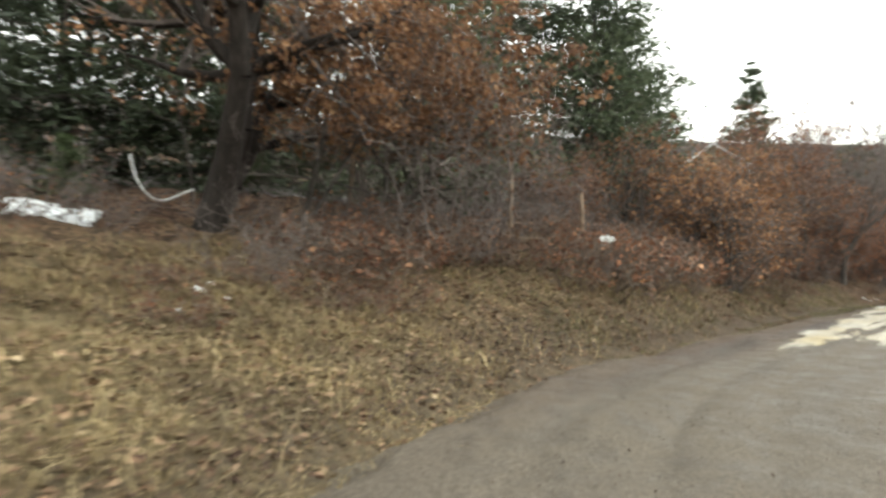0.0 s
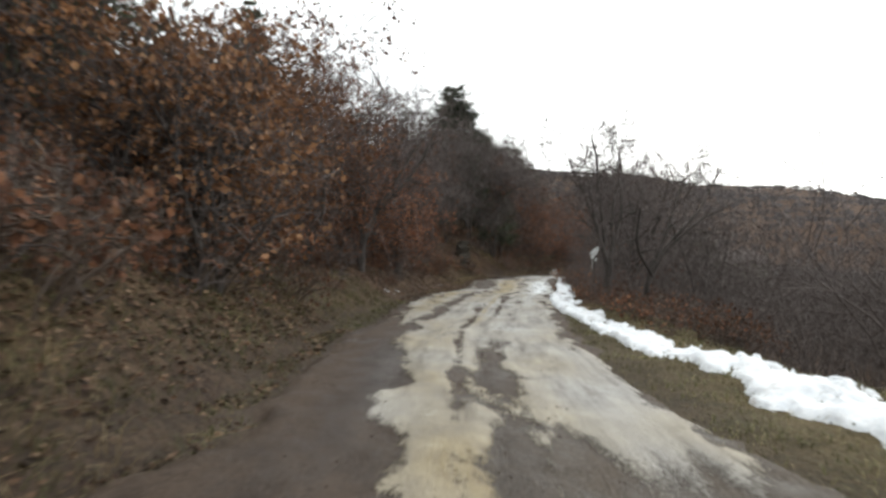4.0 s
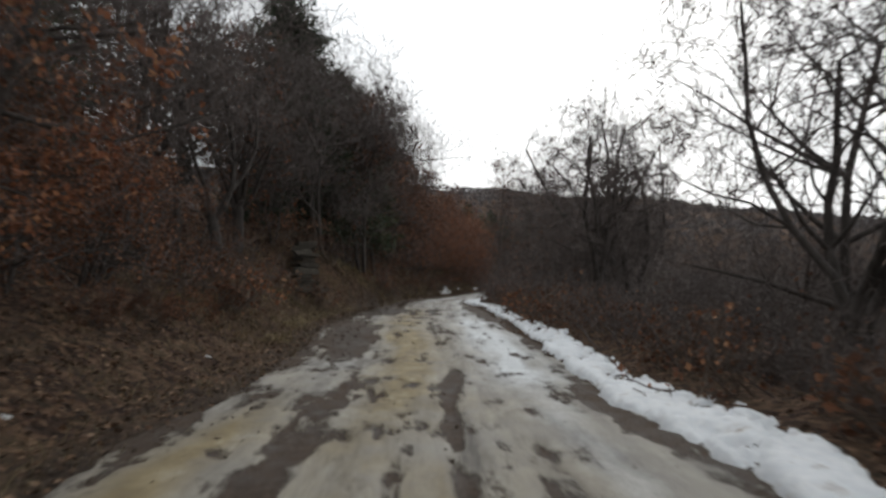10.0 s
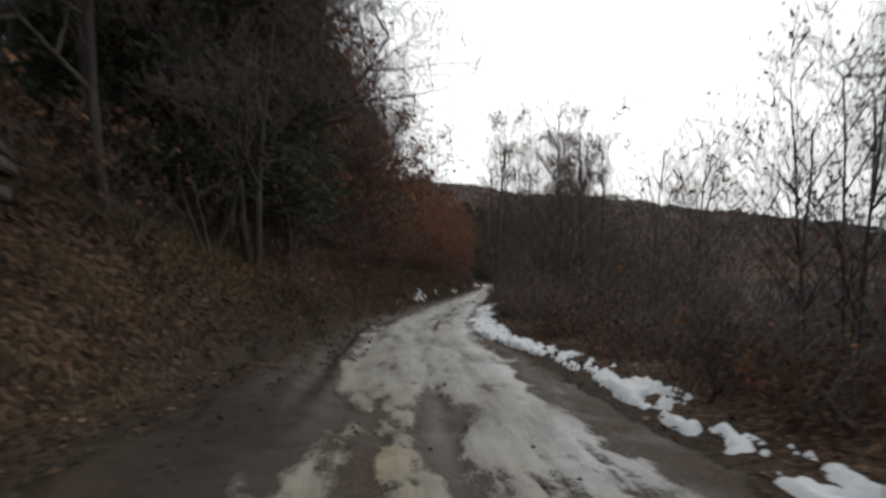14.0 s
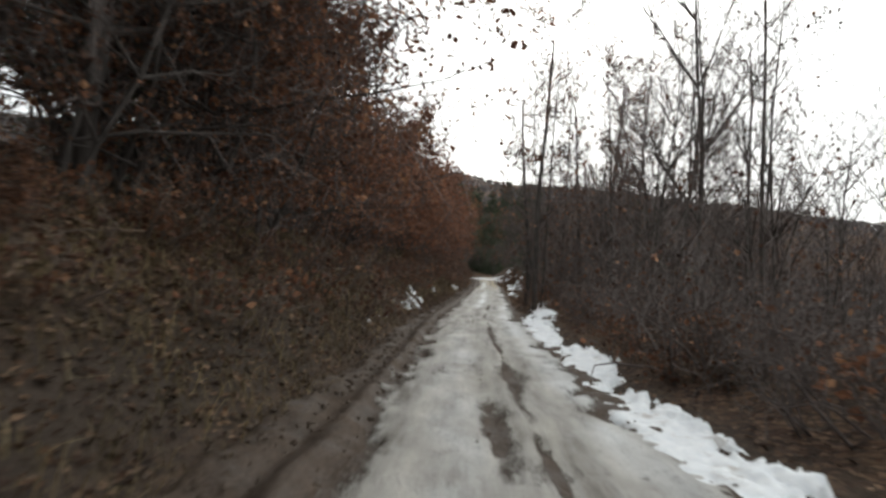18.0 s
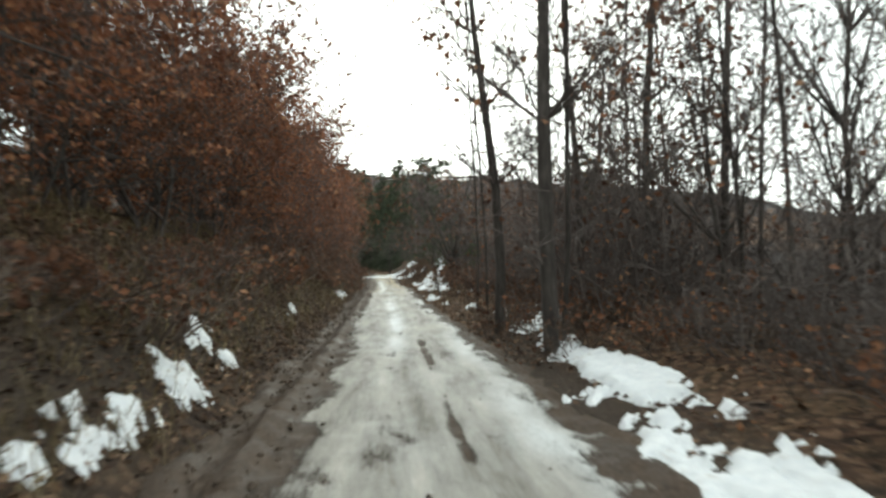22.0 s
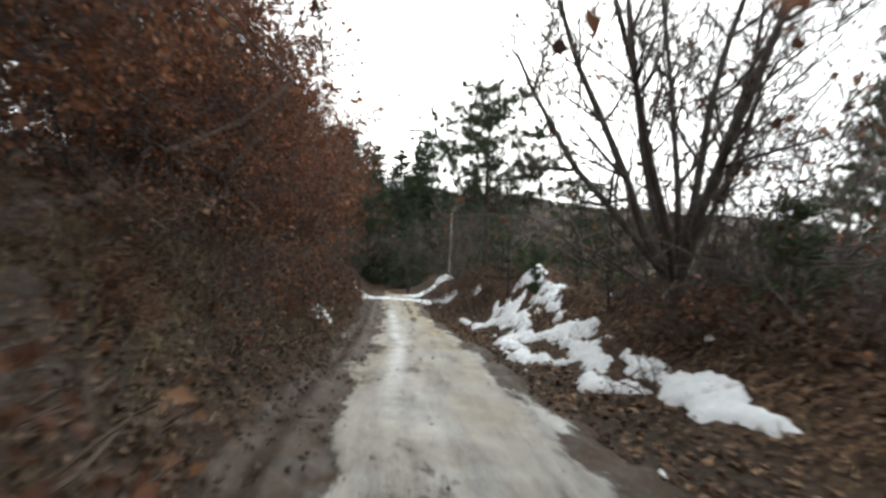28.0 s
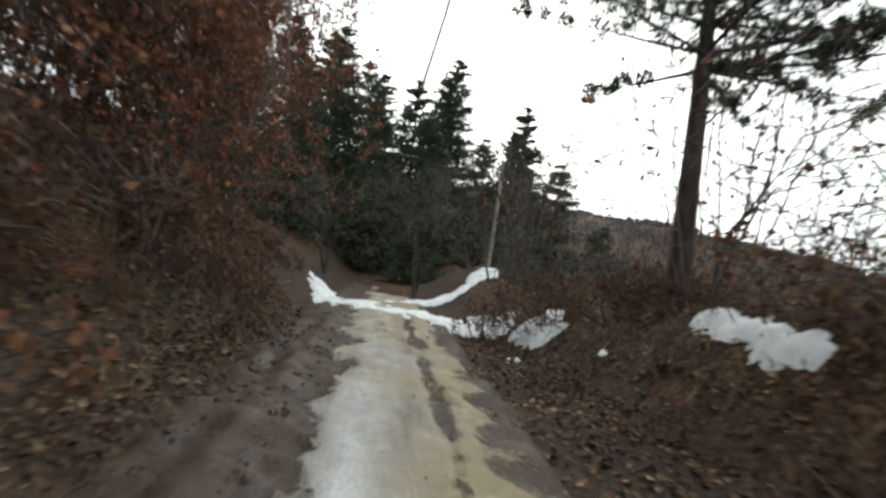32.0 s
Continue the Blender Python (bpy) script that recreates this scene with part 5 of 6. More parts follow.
for kind, s, d, sc in ((FULL[2], 108.4, 4.6, 1.05), (BARE[1], 104.6, 4.4, 1.1), (FULL[0], 82.0, 7.6, 1.2), (FULL[2], 79.5, 8.6, 1.1), (RUSSET[2], 84.5, 9.0, 1.0), (BROAD[1], 80.5, 10.8, 0.7)):
    at_way(kind, s, d, sc)
BUSH = Kind("oak_bush", oak_mesh(35, 1.9, 7, 2400, 0.085, False, (5, 3, 2), 0.022, 0.0, 0.6), "low oak bush thick with dry brown leaves", "bush", "oak bushes on the bank")
for i, s in enumerate(np.concatenate([np.arange(97, 124, 3.1), np.arange(124, 176, 1.9)])):
    foot = np.interp(s, BANK_S, BANK_FOOT)
    at_way(BUSH, s + rnd.uniform(-0.5, 0.5), foot + rnd.uniform(0.7, 1.7), rnd.uniform(0.4, 0.8))
for i, s in enumerate(np.arange(150, 180, 1.5)):
    at_way(BUSH, s, 2.0 + 1.1 * ((i * 0.618) % 1.0), rnd.uniform(0.5, 0.85))
for i, s in enumerate(np.arange(52, 78, 2.2)):
    at_way(BUSH, s + rnd.uniform(-0.5, 0.5), rnd.uniform(4.2, 5.4), rnd.uniform(0.55, 0.9))
# brush on the bank
for i, s in enumerate(np.arange(35, 172, 1.6)):
    foot = np.interp(s, BANK_S, BANK_FOOT)
    if 82 < s < 88:
        continue
    for _ in range(2 if s < 50 else 1):
        at_way(SHRUB[rnd.choice([0, 1, 1, 0] if s < 50 else [0, 1, 1, 3])], s + rnd.uniform(-0.7, 0.7), foot + (rnd.uniform(1.0, 2.8) if s < 50 else rnd.uniform(0.5, 2.4)), rnd.uniform(0.3, 0.5) if s < 50 else rnd.uniform(0.35, 0.7))
for i in range(24):
    at_way(SHRUB[rnd.choice([0, 1, 1, 2])], rnd.uniform(34, 50), rnd.uniform(4.6, 8.5), rnd.uniform(0.7, 1.2))
for i in range(10):
    at_way(BARE[rnd.choice([0, 3])], rnd.uniform(50, 58), rnd.uniform(5, 10), rnd.uniform(0.6, 0.85))
for s, d, k, sc in ((105.5, 3.9, 3, 1.15), (108.5, 3.8, 3, 1.2), (112.0, 4.2, 3, 1.15), (55.8, 4.9, 3, 1.0), (57.2, 6.6, 3, 1.1), (59.0, 5.6, 1, 1.1), (54.5, 6.2, 3, 0.85), (57.5, 5.4, 1, 0.95), (60, 6.0, 3, 0.9), (63, 6.4, 1, 0.95)):
    at_way(OAKS[k], s, d, sc)
for s, d, k, sc in ((59.5, 6.8, 1, 0.95), (64, 7.2, 0, 0.9), (69, 7.6, 1, 0.9)):
    at_way(FULL[k], s, d, sc)
for s, d, k, sc in ((61.0, 5.4, 0, 0.95), (63.2, 5.0, 1, 0.75), (65.6, 5.0, 0, 0.95), (69.4, 5.4, 0, 0.8)):
    at_way(RUSSET[k], s, d, sc)
for i in range(9):
    at_way(OAKS[rnd.choice([0, 2])], rnd.uniform(43, 52), rnd.uniform(6, 11), rnd.uniform(0.6, 0.85))

for i in range(24):
    at_way(SHRUB[rnd.choice([0, 0, 1])], rnd.uniform(30, 45), rnd.uniform(4.6, 7.2), rnd.uniform(0.4, 0.75))
for i in range(55):
    s = rnd.uniform(140, 153)
    at_way(BRAMBLE[rnd.choice([0, 2, 2])], s, -rnd.uniform(3.6 if s < 148 else 4.8, 6.8), rnd.uniform(0.9, 1.4))
for i in range(70):
    s = rnd.uniform(50, 140)
    at_way(BRAMBLE[rnd.choice([1, 2, 2])], s, np.interp(s, [50, 66, 96, 100, 118, 130], [-4.0, -3.6, -3.5, -3.1, -3.4, -4.2]) - rnd.uniform(0, 1.3), rnd.uniform(0.6, 1.1))
for i in range(34):
    at_way(SHRUB[rnd.choice([3, 3, 1])], rnd.uniform(159, 174), -rnd.uniform(2.6, 7.5), rnd.uniform(0.35, 0.65))

for i in range(95):
    s = rnd.uniform(92, 173)
    at_way(BRAMBLE[rnd.choice([0, 2, 2])], s, np.interp(s, BANK_S, BANK_FOOT) + rnd.uniform(0.5, 2.6), rnd.uniform(0.5, 1.0))
for i in range(60):
    s, d = rnd.uniform(34.5, 50), rnd.uniform(3.2, 6.8)
    if s < 41 and d < 5.2:
        continue
    at_way(BRAMBLE[rnd.choice([0, 1, 2])], s, d, rnd.uniform(0.6, 1.1))
for i in range(26):
    at_way(BRAMBLE[2], rnd.uniform(29, 41), rnd.uniform(2.8, 5.2), rnd.uniform(0.35, 0.55))
for i in range(70):
    s = rnd.uniform(32, 48)
    at_way(BRAMBLE[rnd.choice([0, 0, 2, 2, 1])], s, rnd.uniform(np.interp(s, [32, 38, 48], [4.6, 2.9, 3.2]), 6.5), rnd.uniform(0.6, 1.05))
for ds, dd, sz in ((0.0, 0.0, 1.25), (0.5, 0.3, 1.2), (-0.4, 0.2, 1.1)):
    at_way(BRAMBLE[2], 37.9 + ds, 3.0 + dd, sz)
for i in range(40):
    at_way(BRAMBLE[rnd.choice([0, 2, 2])], rnd.uniform(146, 174), -rnd.uniform(2.7, 7.5), rnd.uniform(0.4, 0.9))
for i in range(26):
    at_way(BRAMBLE[rnd.choice([0, 2])], rnd.uniform(163, 175), -rnd.uniform(2.0, 4.2), rnd.uniform(0.4, 0.8))
for i in range(30):
    at_way(BRAMBLE[rnd.choice([0, 2])], rnd.uniform(150, 174), rnd.uniform(1.9, 4.4), rnd.uniform(0.6, 1.1))
for i in range(14):
    at_way(BRAMBLE[rnd.choice([0, 1])], rnd.uniform(28, 34), rnd.uniform(7.0, 9.5), rnd.uniform(0.6, 1.0))
for i in range(26):
    at_way(BRAMBLE[rnd.choice([0, 1, 2])], rnd.choice([rnd.uniform(76, 83), rnd.uniform(86.5, 95)]), rnd.uniform(3.6, 6.5), rnd.uniform(0.7, 1.3))
for i in range(100):
    s = rnd.uniform(58, 150)
    near = np.interp(s, [46, 56, 66, 90, 112, 122, 142, 150], [5.2, 4.1, 3.9, 3.1, 3.2, 3.6, 4.2, 4.6])
    at_way(BRAMBLE[rnd.choice([0, 1, 1])], s, -near - rnd.uniform(0, 1.6), rnd.uniform(0.7, 1.4))

for s, d, sz in ((121.9, -2.7, 0.8), (122.9, -3.2, 0.9), (126.0, -2.15, 0.5), (127.0, -2.7, 0.9), (128.2, -3.4, 1.0), (124.6, -3.3, 0.9), (130.6, -3.6, 1.0), (132.2, -3.2, 0.8), (129.4, -3.9, 1.1)):
    at_way(BRAMBLE[rnd.choice([0, 2])], s, d, sz)
# the thicket on the downhill side
back_rows = []
for i, s in enumerate(np.arange(46, 142, 1.0)):
    near = np.interp(s, [46, 56, 66, 90, 112, 122, 142], [5.4, 4.3, 3.7, 3.3, 3.1, 4.0, 4.6])
    at_way(SHRUB[rnd.choice([0, 0, 1, 2])], s + rnd.uniform(-0.8, 0.8), -near - rnd.uniform(0, 1.4), rnd.uniform(0.35, 0.9))
    for _ in range(2):
        bx, by = on_way(s + rnd.uniform(-0.8, 0.8), -near - rnd.uniform(1.6, 7))
        sc = rnd.uniform(0.5, 0.95) if 90 < s < 118 else rnd.uniform(0.7, 1.35)
        back_rows.append((THIN[rnd.choice([0, 1, 1])], pose(float(bx), float(by), ground_z(float(bx), float(by)), 0, 0, rnd.uniform(0, 360)) @ Matrix.Scale(sc, 4)))
for i, s in enumerate(np.arange(48, 150, 3.3)):
    if 96 < s < 122:
        continue
    at_way(BARE[rnd.choice([0, 1, 3, 3])], s + rnd.uniform(-1, 1), -rnd.uniform(8, 15), rnd.uniform(0.45, 0.6) if 86 < s < 112 else rnd.uniform(0.6, 0.95))
for i in range(14):
    at_way(POLE[1], rnd.uniform(112, 130), -rnd.uniform(8, 14), rnd.uniform(0.6, 0.9))
for i, s in enumerate(np.arange(106, 132, 3.0)):
    at_way(POLE[rnd.choice([0, 1, 2])], s + rnd.uniform(-1, 1), -rnd.uniform(8, 15), rnd.uniform(0.65, 0.95))
for i in range(30):
    at_way(BARE[rnd.choice([0, 1, 3])], rnd.choice([rnd.uniform(30, 84), rnd.uniform(112, 150)]), -rnd.uniform(16, 45), rnd.uniform(0.7, 1.15))
for i in range(36):
    at_way(SHRUB[rnd.choice([1, 3, 3])], rnd.uniform(134, 176), -rnd.uniform(3.0, 7), rnd.uniform(0.22, 0.42))
for x, y, sc in ((18.5, 117.5, 0.8), (19.8, 115.5, 0.9), (20.5, 118.0, 1.0), (21.5, 116.0, 1.0), (19.0, 119.5, 0.8), (22.8, 118.5, 1.1), (17.6, 119.0, 0.6), (20.2, 120.5, 0.9), (23.5, 120.5, 1.1), (24.8, 122, 1.2)):
    SHRUB[(0, 0)[rnd.choice([0, 1])]].put(x, y, sc * 0.6)
for i in range(95):
    bx, by = on_way(rnd.uniform(122, 152), -rnd.uniform(4.6, 10))
    back_rows.append((THIN[rnd.choice([0, 1, 2])], pose(float(bx), float(by), ground_z(float(bx), float(by)), 0, 0, rnd.uniform(0, 360)) @ Matrix.Scale(rnd.uniform(0.4, 0.85), 4)))
for i in range(240):
    bx, by = on_way(rnd.uniform(118, 150), -rnd.uniform(5, 17))
    back_rows.append((THIN[rnd.choice([0, 1, 2])], pose(float(bx), float(by), ground_z(float(bx), float(by)), 0, 0, rnd.uniform(0, 360)) @ Matrix.Scale(rnd.uniform(0.9, 1.5), 4)))
for i in range(190):
    bx, by = on_way(rnd.uniform(42, 96), -rnd.uniform(7, 22))
    back_rows.append((THIN[rnd.choice([0, 1, 1])], pose(float(bx), float(by), ground_z(float(bx), float(by)), 0, 0, rnd.uniform(0, 360)) @ Matrix.Scale(rnd.uniform(1.1, 1.9), 4)))
for i in range(46):
    at_way(SHRUB[rnd.choice([2, 3, 3])], rnd.uniform(122, 150), -rnd.uniform(4.4, 10), rnd.uniform(0.9, 1.6))
merged("thicket", back_rows, "dense leafless thicket of dark stems below the road", "thicket")
for i in range(16):
    at_way(SHRUB[rnd.choice([0, 2])], rnd.uniform(166, 186), -rnd.uniform(3, 10), rnd.uniform(0.7, 1.2))


# ---- far woods ----
def far_woods(count, r0, r1, clear=None, size=1.0, seed=5):
    """Tufts of upright slivers for woods that are only seen from afar."""
    rng = np.random.default_rng(seed)
    a, r = rng.uniform(0, 2 * np.pi, count), np.sqrt(rng.uniform(r0 ** 2, r1 ** 2, count))
    x, y = 5 + r * np.cos(a), 50 + r * np.sin(a)
    _, _, _, dist = way_of(x, y)
    ok = dist > (clear or r0 * 0.6)
    x, y = x[ok], y[ok]
    z = land(x, y)
    per = 7
    cx, cy, cz = (np.repeat(q, per) for q in (x, y, z))
    m = len(cx)
    h = rng.uniform(1.6, 3.6, m) * size
    ox, oy = rng.normal(0, 1.6, m), rng.normal(0, 1.6, m)
    w = rng.uniform(0.25, 0.9, m) * size ** 2
    t = rng.uniform(0, np.pi, m)
    base = np.stack([cx + ox, cy + oy, cz - 0.5], 1)
    side = np.stack([np.cos(t) * w, np.sin(t) * w, np.zeros(m)], 1)
    mid = base + np.stack([np.zeros(m), np.zeros(m), h * 0.6], 1)
    v = np.stack([base, mid + side, base + np.stack([rng.normal(0, 0.5, m), rng.normal(0, 0.5, m), h], 1), mid - side], 1).reshape(-1, 3)
    k = np.arange(m)[:, None] * 4
    f = np.concatenate([k + [[0, 1, 2]], k + [[0, 2, 3]]], 1).reshape(-1, 3)
    tagged(new("far_woods", mesh_of("far_woods", v, f, M_FAR)), "bare brown woods covering the distant hills, colour paled for haze", "woods", kind="stuff")


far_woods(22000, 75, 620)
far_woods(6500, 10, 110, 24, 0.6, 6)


# ---- litter and grass ----
def scatter_leaves(count, s0, s1, d0, d1, label, size=0.075, seed=3, material=None):
    rng = np.random.default_rng(seed)
    s, d = rng.uniform(s0, s1, count), rng.uniform(d0, d1, count)
    x, y = on_way(s, d)
    z = land(x, y) + 0.02
    v, f = leaf_blades(np.stack([x, y, z], 1), size, rng, 0.0, 0.4, True)
    tagged(new("fallen_leaves", mesh_of("fallen_leaves", v, f, material or M_LITTER)), label, "leaves", kind="stuff")


scatter_leaves(24000, 22, 50, 1.3, 6.5, "curled fallen oak leaves on the grassy bank")
scatter_leaves(8000, 22, 38, 1.3, 6.0, "pale tan fallen leaves caught in the grass", 0.065, 15, M_TAN)
scatter_leaves(30000, 58, 172, 1.5, 5.0, "brown fallen leaves covering the steep bank", 0.075, 4)
scatter_leaves(52000, 88, 174, 1.15, 4.0, "wet brown leaves along the foot of the bank", 0.075, 6)
scatter_leaves(5000, 118, 172, 1.0, 1.7, "brown fallen leaves trodden into the muddy verge", 0.07, 9)
scatter_leaves(14000, 58, 170, -6.5, -2.0, "brown fallen leaves on the downhill verge", 0.075, 5)

scatter_leaves(9000, 122, 176, -2.4, -1.15, "brown leaves trodden along the foot of the heap", 0.07, 17)
scatter_leaves(26000, 126, 174, -8.0, -1.7, "brown leaves and dead stalks covering the roadside heap", 0.07, 7)


def grass(count, s0, s1, d0, d1, high, label, seed, material=None):
    rng = np.random.default_rng(seed)
    tufts = max(1, count // 14)
    ts, td = rng.uniform(s0, s1, tufts), rng.uniform(d0, d1, tufts)
    s, d = np.repeat(ts, 14) + rng.normal(0, 0.13, tufts * 14), np.repeat(td, 14) + rng.normal(0, 0.13, tufts * 14)
    x, y = on_way(s, d)
    z = land(x, y)
    m = len(x)
    h = high * rng.uniform(0.4, 1.2, m) * np.repeat(rng.uniform(0.5, 1.2, tufts), 14)
    t = rng.uniform(0, 2 * np.pi, m)
    out = rng.uniform(0.5, 1.9, m) * h
    w = rng.uniform(0.002, 0.005, m)
    base = np.stack([x, y, z - 0.02], 1)
    side = np.stack([-np.sin(t) * w, np.cos(t) * w, np.zeros(m)], 1)
    mid = base + np.stack([np.cos(t) * out * 0.35, np.sin(t) * out * 0.35, h * 0.6], 1)
    tip = base + np.stack([np.cos(t) * out, np.sin(t) * out, h * 0.6], 1)
    v = np.stack([base - side, base + side, mid + side, tip, mid - side], 1).reshape(-1, 3)
    k = np.arange(m)[:, None] * 5
    f = [tuple(q) for q in np.concatenate([k + [[0, 1, 2]], k + [[0, 2, 4]], k + [[4, 2, 3]]], 1).reshape(-1, 3).tolist()]
    tagged(new("grass", mesh_of("grass", v, f, material or M_GRASS)), label, "grass", kind="stuff")


grass(36000, 21, 32, 1.4, 6.8, 0.16, "matted dry straw-coloured grass on the bank", 8)
grass(30000, 34, 58, 1.5, 4.4, 0.14, "short dull olive grass at the foot of the brown bank", 18, M_GREEN)
grass(34000, 30, 60, -6.5, -2.1, 0.11, "short greenish winter grass on the downhill verge", 9, M_GREEN)
grass(14000, 60, 168, 1.8, 4.6, 0.22, "dry grass wisps among the leaves", 10)

grass(42000, 90, 172, 1.5, 4.6, 0.36, "long dry olive-brown grass hanging down the bank", 11)
grass(12000, 128, 174, -8.0, -2.2, 0.2, "dead brown grass poking through the snow on the heap", 13)
grass(16000, 74, 96, 2.6, 6.2, 0.3, "dull olive-brown grass on the steep bank beside the steps", 14)
grass(9000, 22, 42, 1.8, 6.5, 0.3, "taller tufts of straw-coloured grass", 12)


# ---- small things ----
def box_bm(sx, sy, sz, bevel=0.01, jitter=0.0, seed=0):
    bm = bmesh.new()
    bmesh.ops.create_cube(bm, size=1)
    r = random.Random(seed)
    for v in bm.verts:
        v.co = Vector((v.co.x * sx, v.co.y * sy, v.co.z * sz)) + Vector([r.uniform(-jitter, jitter) for _ in range(3)])
    bmesh.ops.bevel(bm, geom=bm.edges[:], offset=bevel, segments=2, affect='EDGES')
    return bm


def pole_bm(height, r0, r1, sides=10, bow=0.02):
    bm = bmesh.new()
    rings = []
    for i in range(7):
        f = i / 6
        r = r0 + (r1 - r0) * f
        rings.append([bm.verts.new((math.cos(a) * r * (1 + 0.06 * math.sin(3 * a + i)) + bow * math.sin(f * 3.1), math.sin(a) * r, height * f)) for a in (2 * math.pi * j / sides for j in range(sides))])
    for a, b in zip(rings, rings[1:]):
        for j in range(sides):
            bm.faces.new((a[j], a[(j + 1) % sides], b[(j + 1) % sides], b[j]))
    bm.faces.new(rings[-1])
    return bm


def post(x, y, height, radius, label, tilt=(0, 0), material=None, name="fence_post", category="post"):
    me = bpy.data.meshes.new(name)
    bm = pole_bm(height, radius * 1.1, radius * 0.9)
    bm.to_mesh(me)
    bm.free()
    me.materials.append(material or M_WOOD)
    ob = tagged(new(name, me), label, category)
    ob.matrix_basis = pose(x, y, ground_z(x, y) - 0.15, tilt[0], tilt[1], 0)
    return ob


post(-3.65, -9.5, 2.15, 0.055, "tall brown wooden fence post on the bank", (0, 1))
post(-4.6, -5.6, 1.7, 0.06, "old grey-brown wooden fence post among dry brush", (2, -1))
post(-5.6, -12.2, 1.5, 0.045, "leaning wooden stake beneath the oak", (0, 9))
post(-6.5, 0.2, 1.5, 0.03, "thin pale stake leaning in the brush", (0, 16), M_GREY_WOOD, "stake")
post(-6.35, 0.35, 1.5, 0.03, "thin pale stake leaning in the brush", (0, 16), M_GREY_WOOD, "stake")
post(22.6, 138.4, 4.6, 0.07, "pale weathered wooden pole beside the road bend", (0, 1.5), M_GREY_WOOD, "pole", "pole")


def curve_tube(name, points, radius, material, label, category):
    cu = bpy.data.curves.new(name, 'CURVE')
    cu.dimensions, cu.bevel_depth, cu.bevel_resolution = '3D', radius, 3
    sp = cu.splines.new('NURBS')
    sp.points.add(len(points) - 1)
    for p, q in zip(sp.points, points):
        p.co = (*q, 1)
    sp.use_endpoint_u, sp.order_u = True, 3
    ob = new(name, cu)
    me = bpy.data.meshes.new_from_object(ob)
    bpy.data.objects.remove(ob)
    me.materials.clear()
    me.materials.append(material)
    return tagged(new(name, me), label, category)


# bare birch branch bent down beside the oak
HOOK = [(-5.67, -16.42, 3.68), (-5.69, -16.36, 3.35), (-5.64, -16.14, 3.0), (-5.55, -15.92, 2.92), (-5.43, -15.64, 3.08), (-5.35, -15.5, 3.14)]
curve_tube("fallen_branch", HOOK, 0.016, M_PLASTIC, "bare whitish branch bent in a hook beside the oak trunk", "branch")


def fallen_branch(s0, d0, s1, d1, up, radius, label):
    """A dead branch lying bent on the bank between two spots."""
    pts = []
    for i in range(5):
        f = i / 4
        x, y = on_way(s0 + (s1 - s0) * f, d0 + (d1 - d0) * f + rnd.uniform(-0.06, 0.06))
        pts.append((float(x), float(y), ground_z(float(x), float(y)) + up + rnd.uniform(-0.03, 0.06)))
    curve_tube("fallen_branch", pts, radius * 0.75, M_WOOD, label, "branch")


for s0, d0, s1, d1, up, r0 in ((35.5, 2.82, 36.4, 2.7, 0.12, 0.009), (36.7, 2.55, 37.3, 2.32, 0.08, 0.009), (35.0, 5.3, 38.4, 5.0, 0.4, 0.016), (36.2, 4.6, 38.0, 4.5, 0.3, 0.011), (103.7, 3.9, 105.2, 3.95, 0.25, 0.012), (101.0, 3.0, 102.4, 3.1, 0.2, 0.011), (99.2, 2.3, 99.7, 2.5, 0.25, 0.012), (114.0, 1.72, 114.6, 1.55, 0.06, 0.012), (39.4, 4.2, 40.6, 3.7, 0.25, 0.01)):
    fallen_branch(s0, d0, s1, d1, up, r0, "thin pale dead branch lying across the bank")


def clods(count, s0, s1, d0, d1, size, label, seed):
    """Small lumps of mud and stones, eight faces each, knocked out of shape."""
    rng = np.random.default_rng(seed)
    s, d = rng.uniform(s0, s1, count), rng.uniform(d0, d1, count)
    x, y = on_way(s, d)
    z = np.interp(s, SF, CF[:, 2]) + 0.015
    r = size * rng.uniform(0.3, 1.0, count) ** 2 + 0.008
    shape = np.array([(1, 0, 0), (-1, 0, 0), (0, 1, 0), (0, -1, 0), (0, 0, 0.7), (0, 0, -0.5)])
    v = (np.stack([x, y, z], 1)[:, None, :] + shape[None] * r[:, None, None] * rng.uniform(0.6, 1.3, (count, 6, 1)) + rng.normal(0, 0.15, (count, 6, 3)) * r[:, None, None]).reshape(-1, 3)
    k = np.arange(count)[:, None] * 6
    f = np.concatenate([k + [list(t)] for t in ((0, 2, 4), (2, 1, 4), (1, 3, 4), (3, 0, 4), (2, 0, 5), (1, 2, 5), (3, 1, 5), (0, 3, 5))], 1).reshape(-1, 3)
    tagged(new("mud_clods", mesh_of("mud_clods", v, f, M_CLOD)), label, "clods", kind="stuff")


clods(4200, 88, 172, 0.55, 1.75, 0.036, "lumps of dark mud thrown up beside the ice", 21)
clods(1300, 52, 90, 1.2, 2.5, 0.033, "small lumps of mud along the road edge", 22)
clods(1200, 46, 172, -1.9, 0.6, 0.022, "specks of grit and mud on the ice", 23)
clods(900, 24, 46, -2.2, 1.4, 0.006, "loose stones on the gravel", 24)


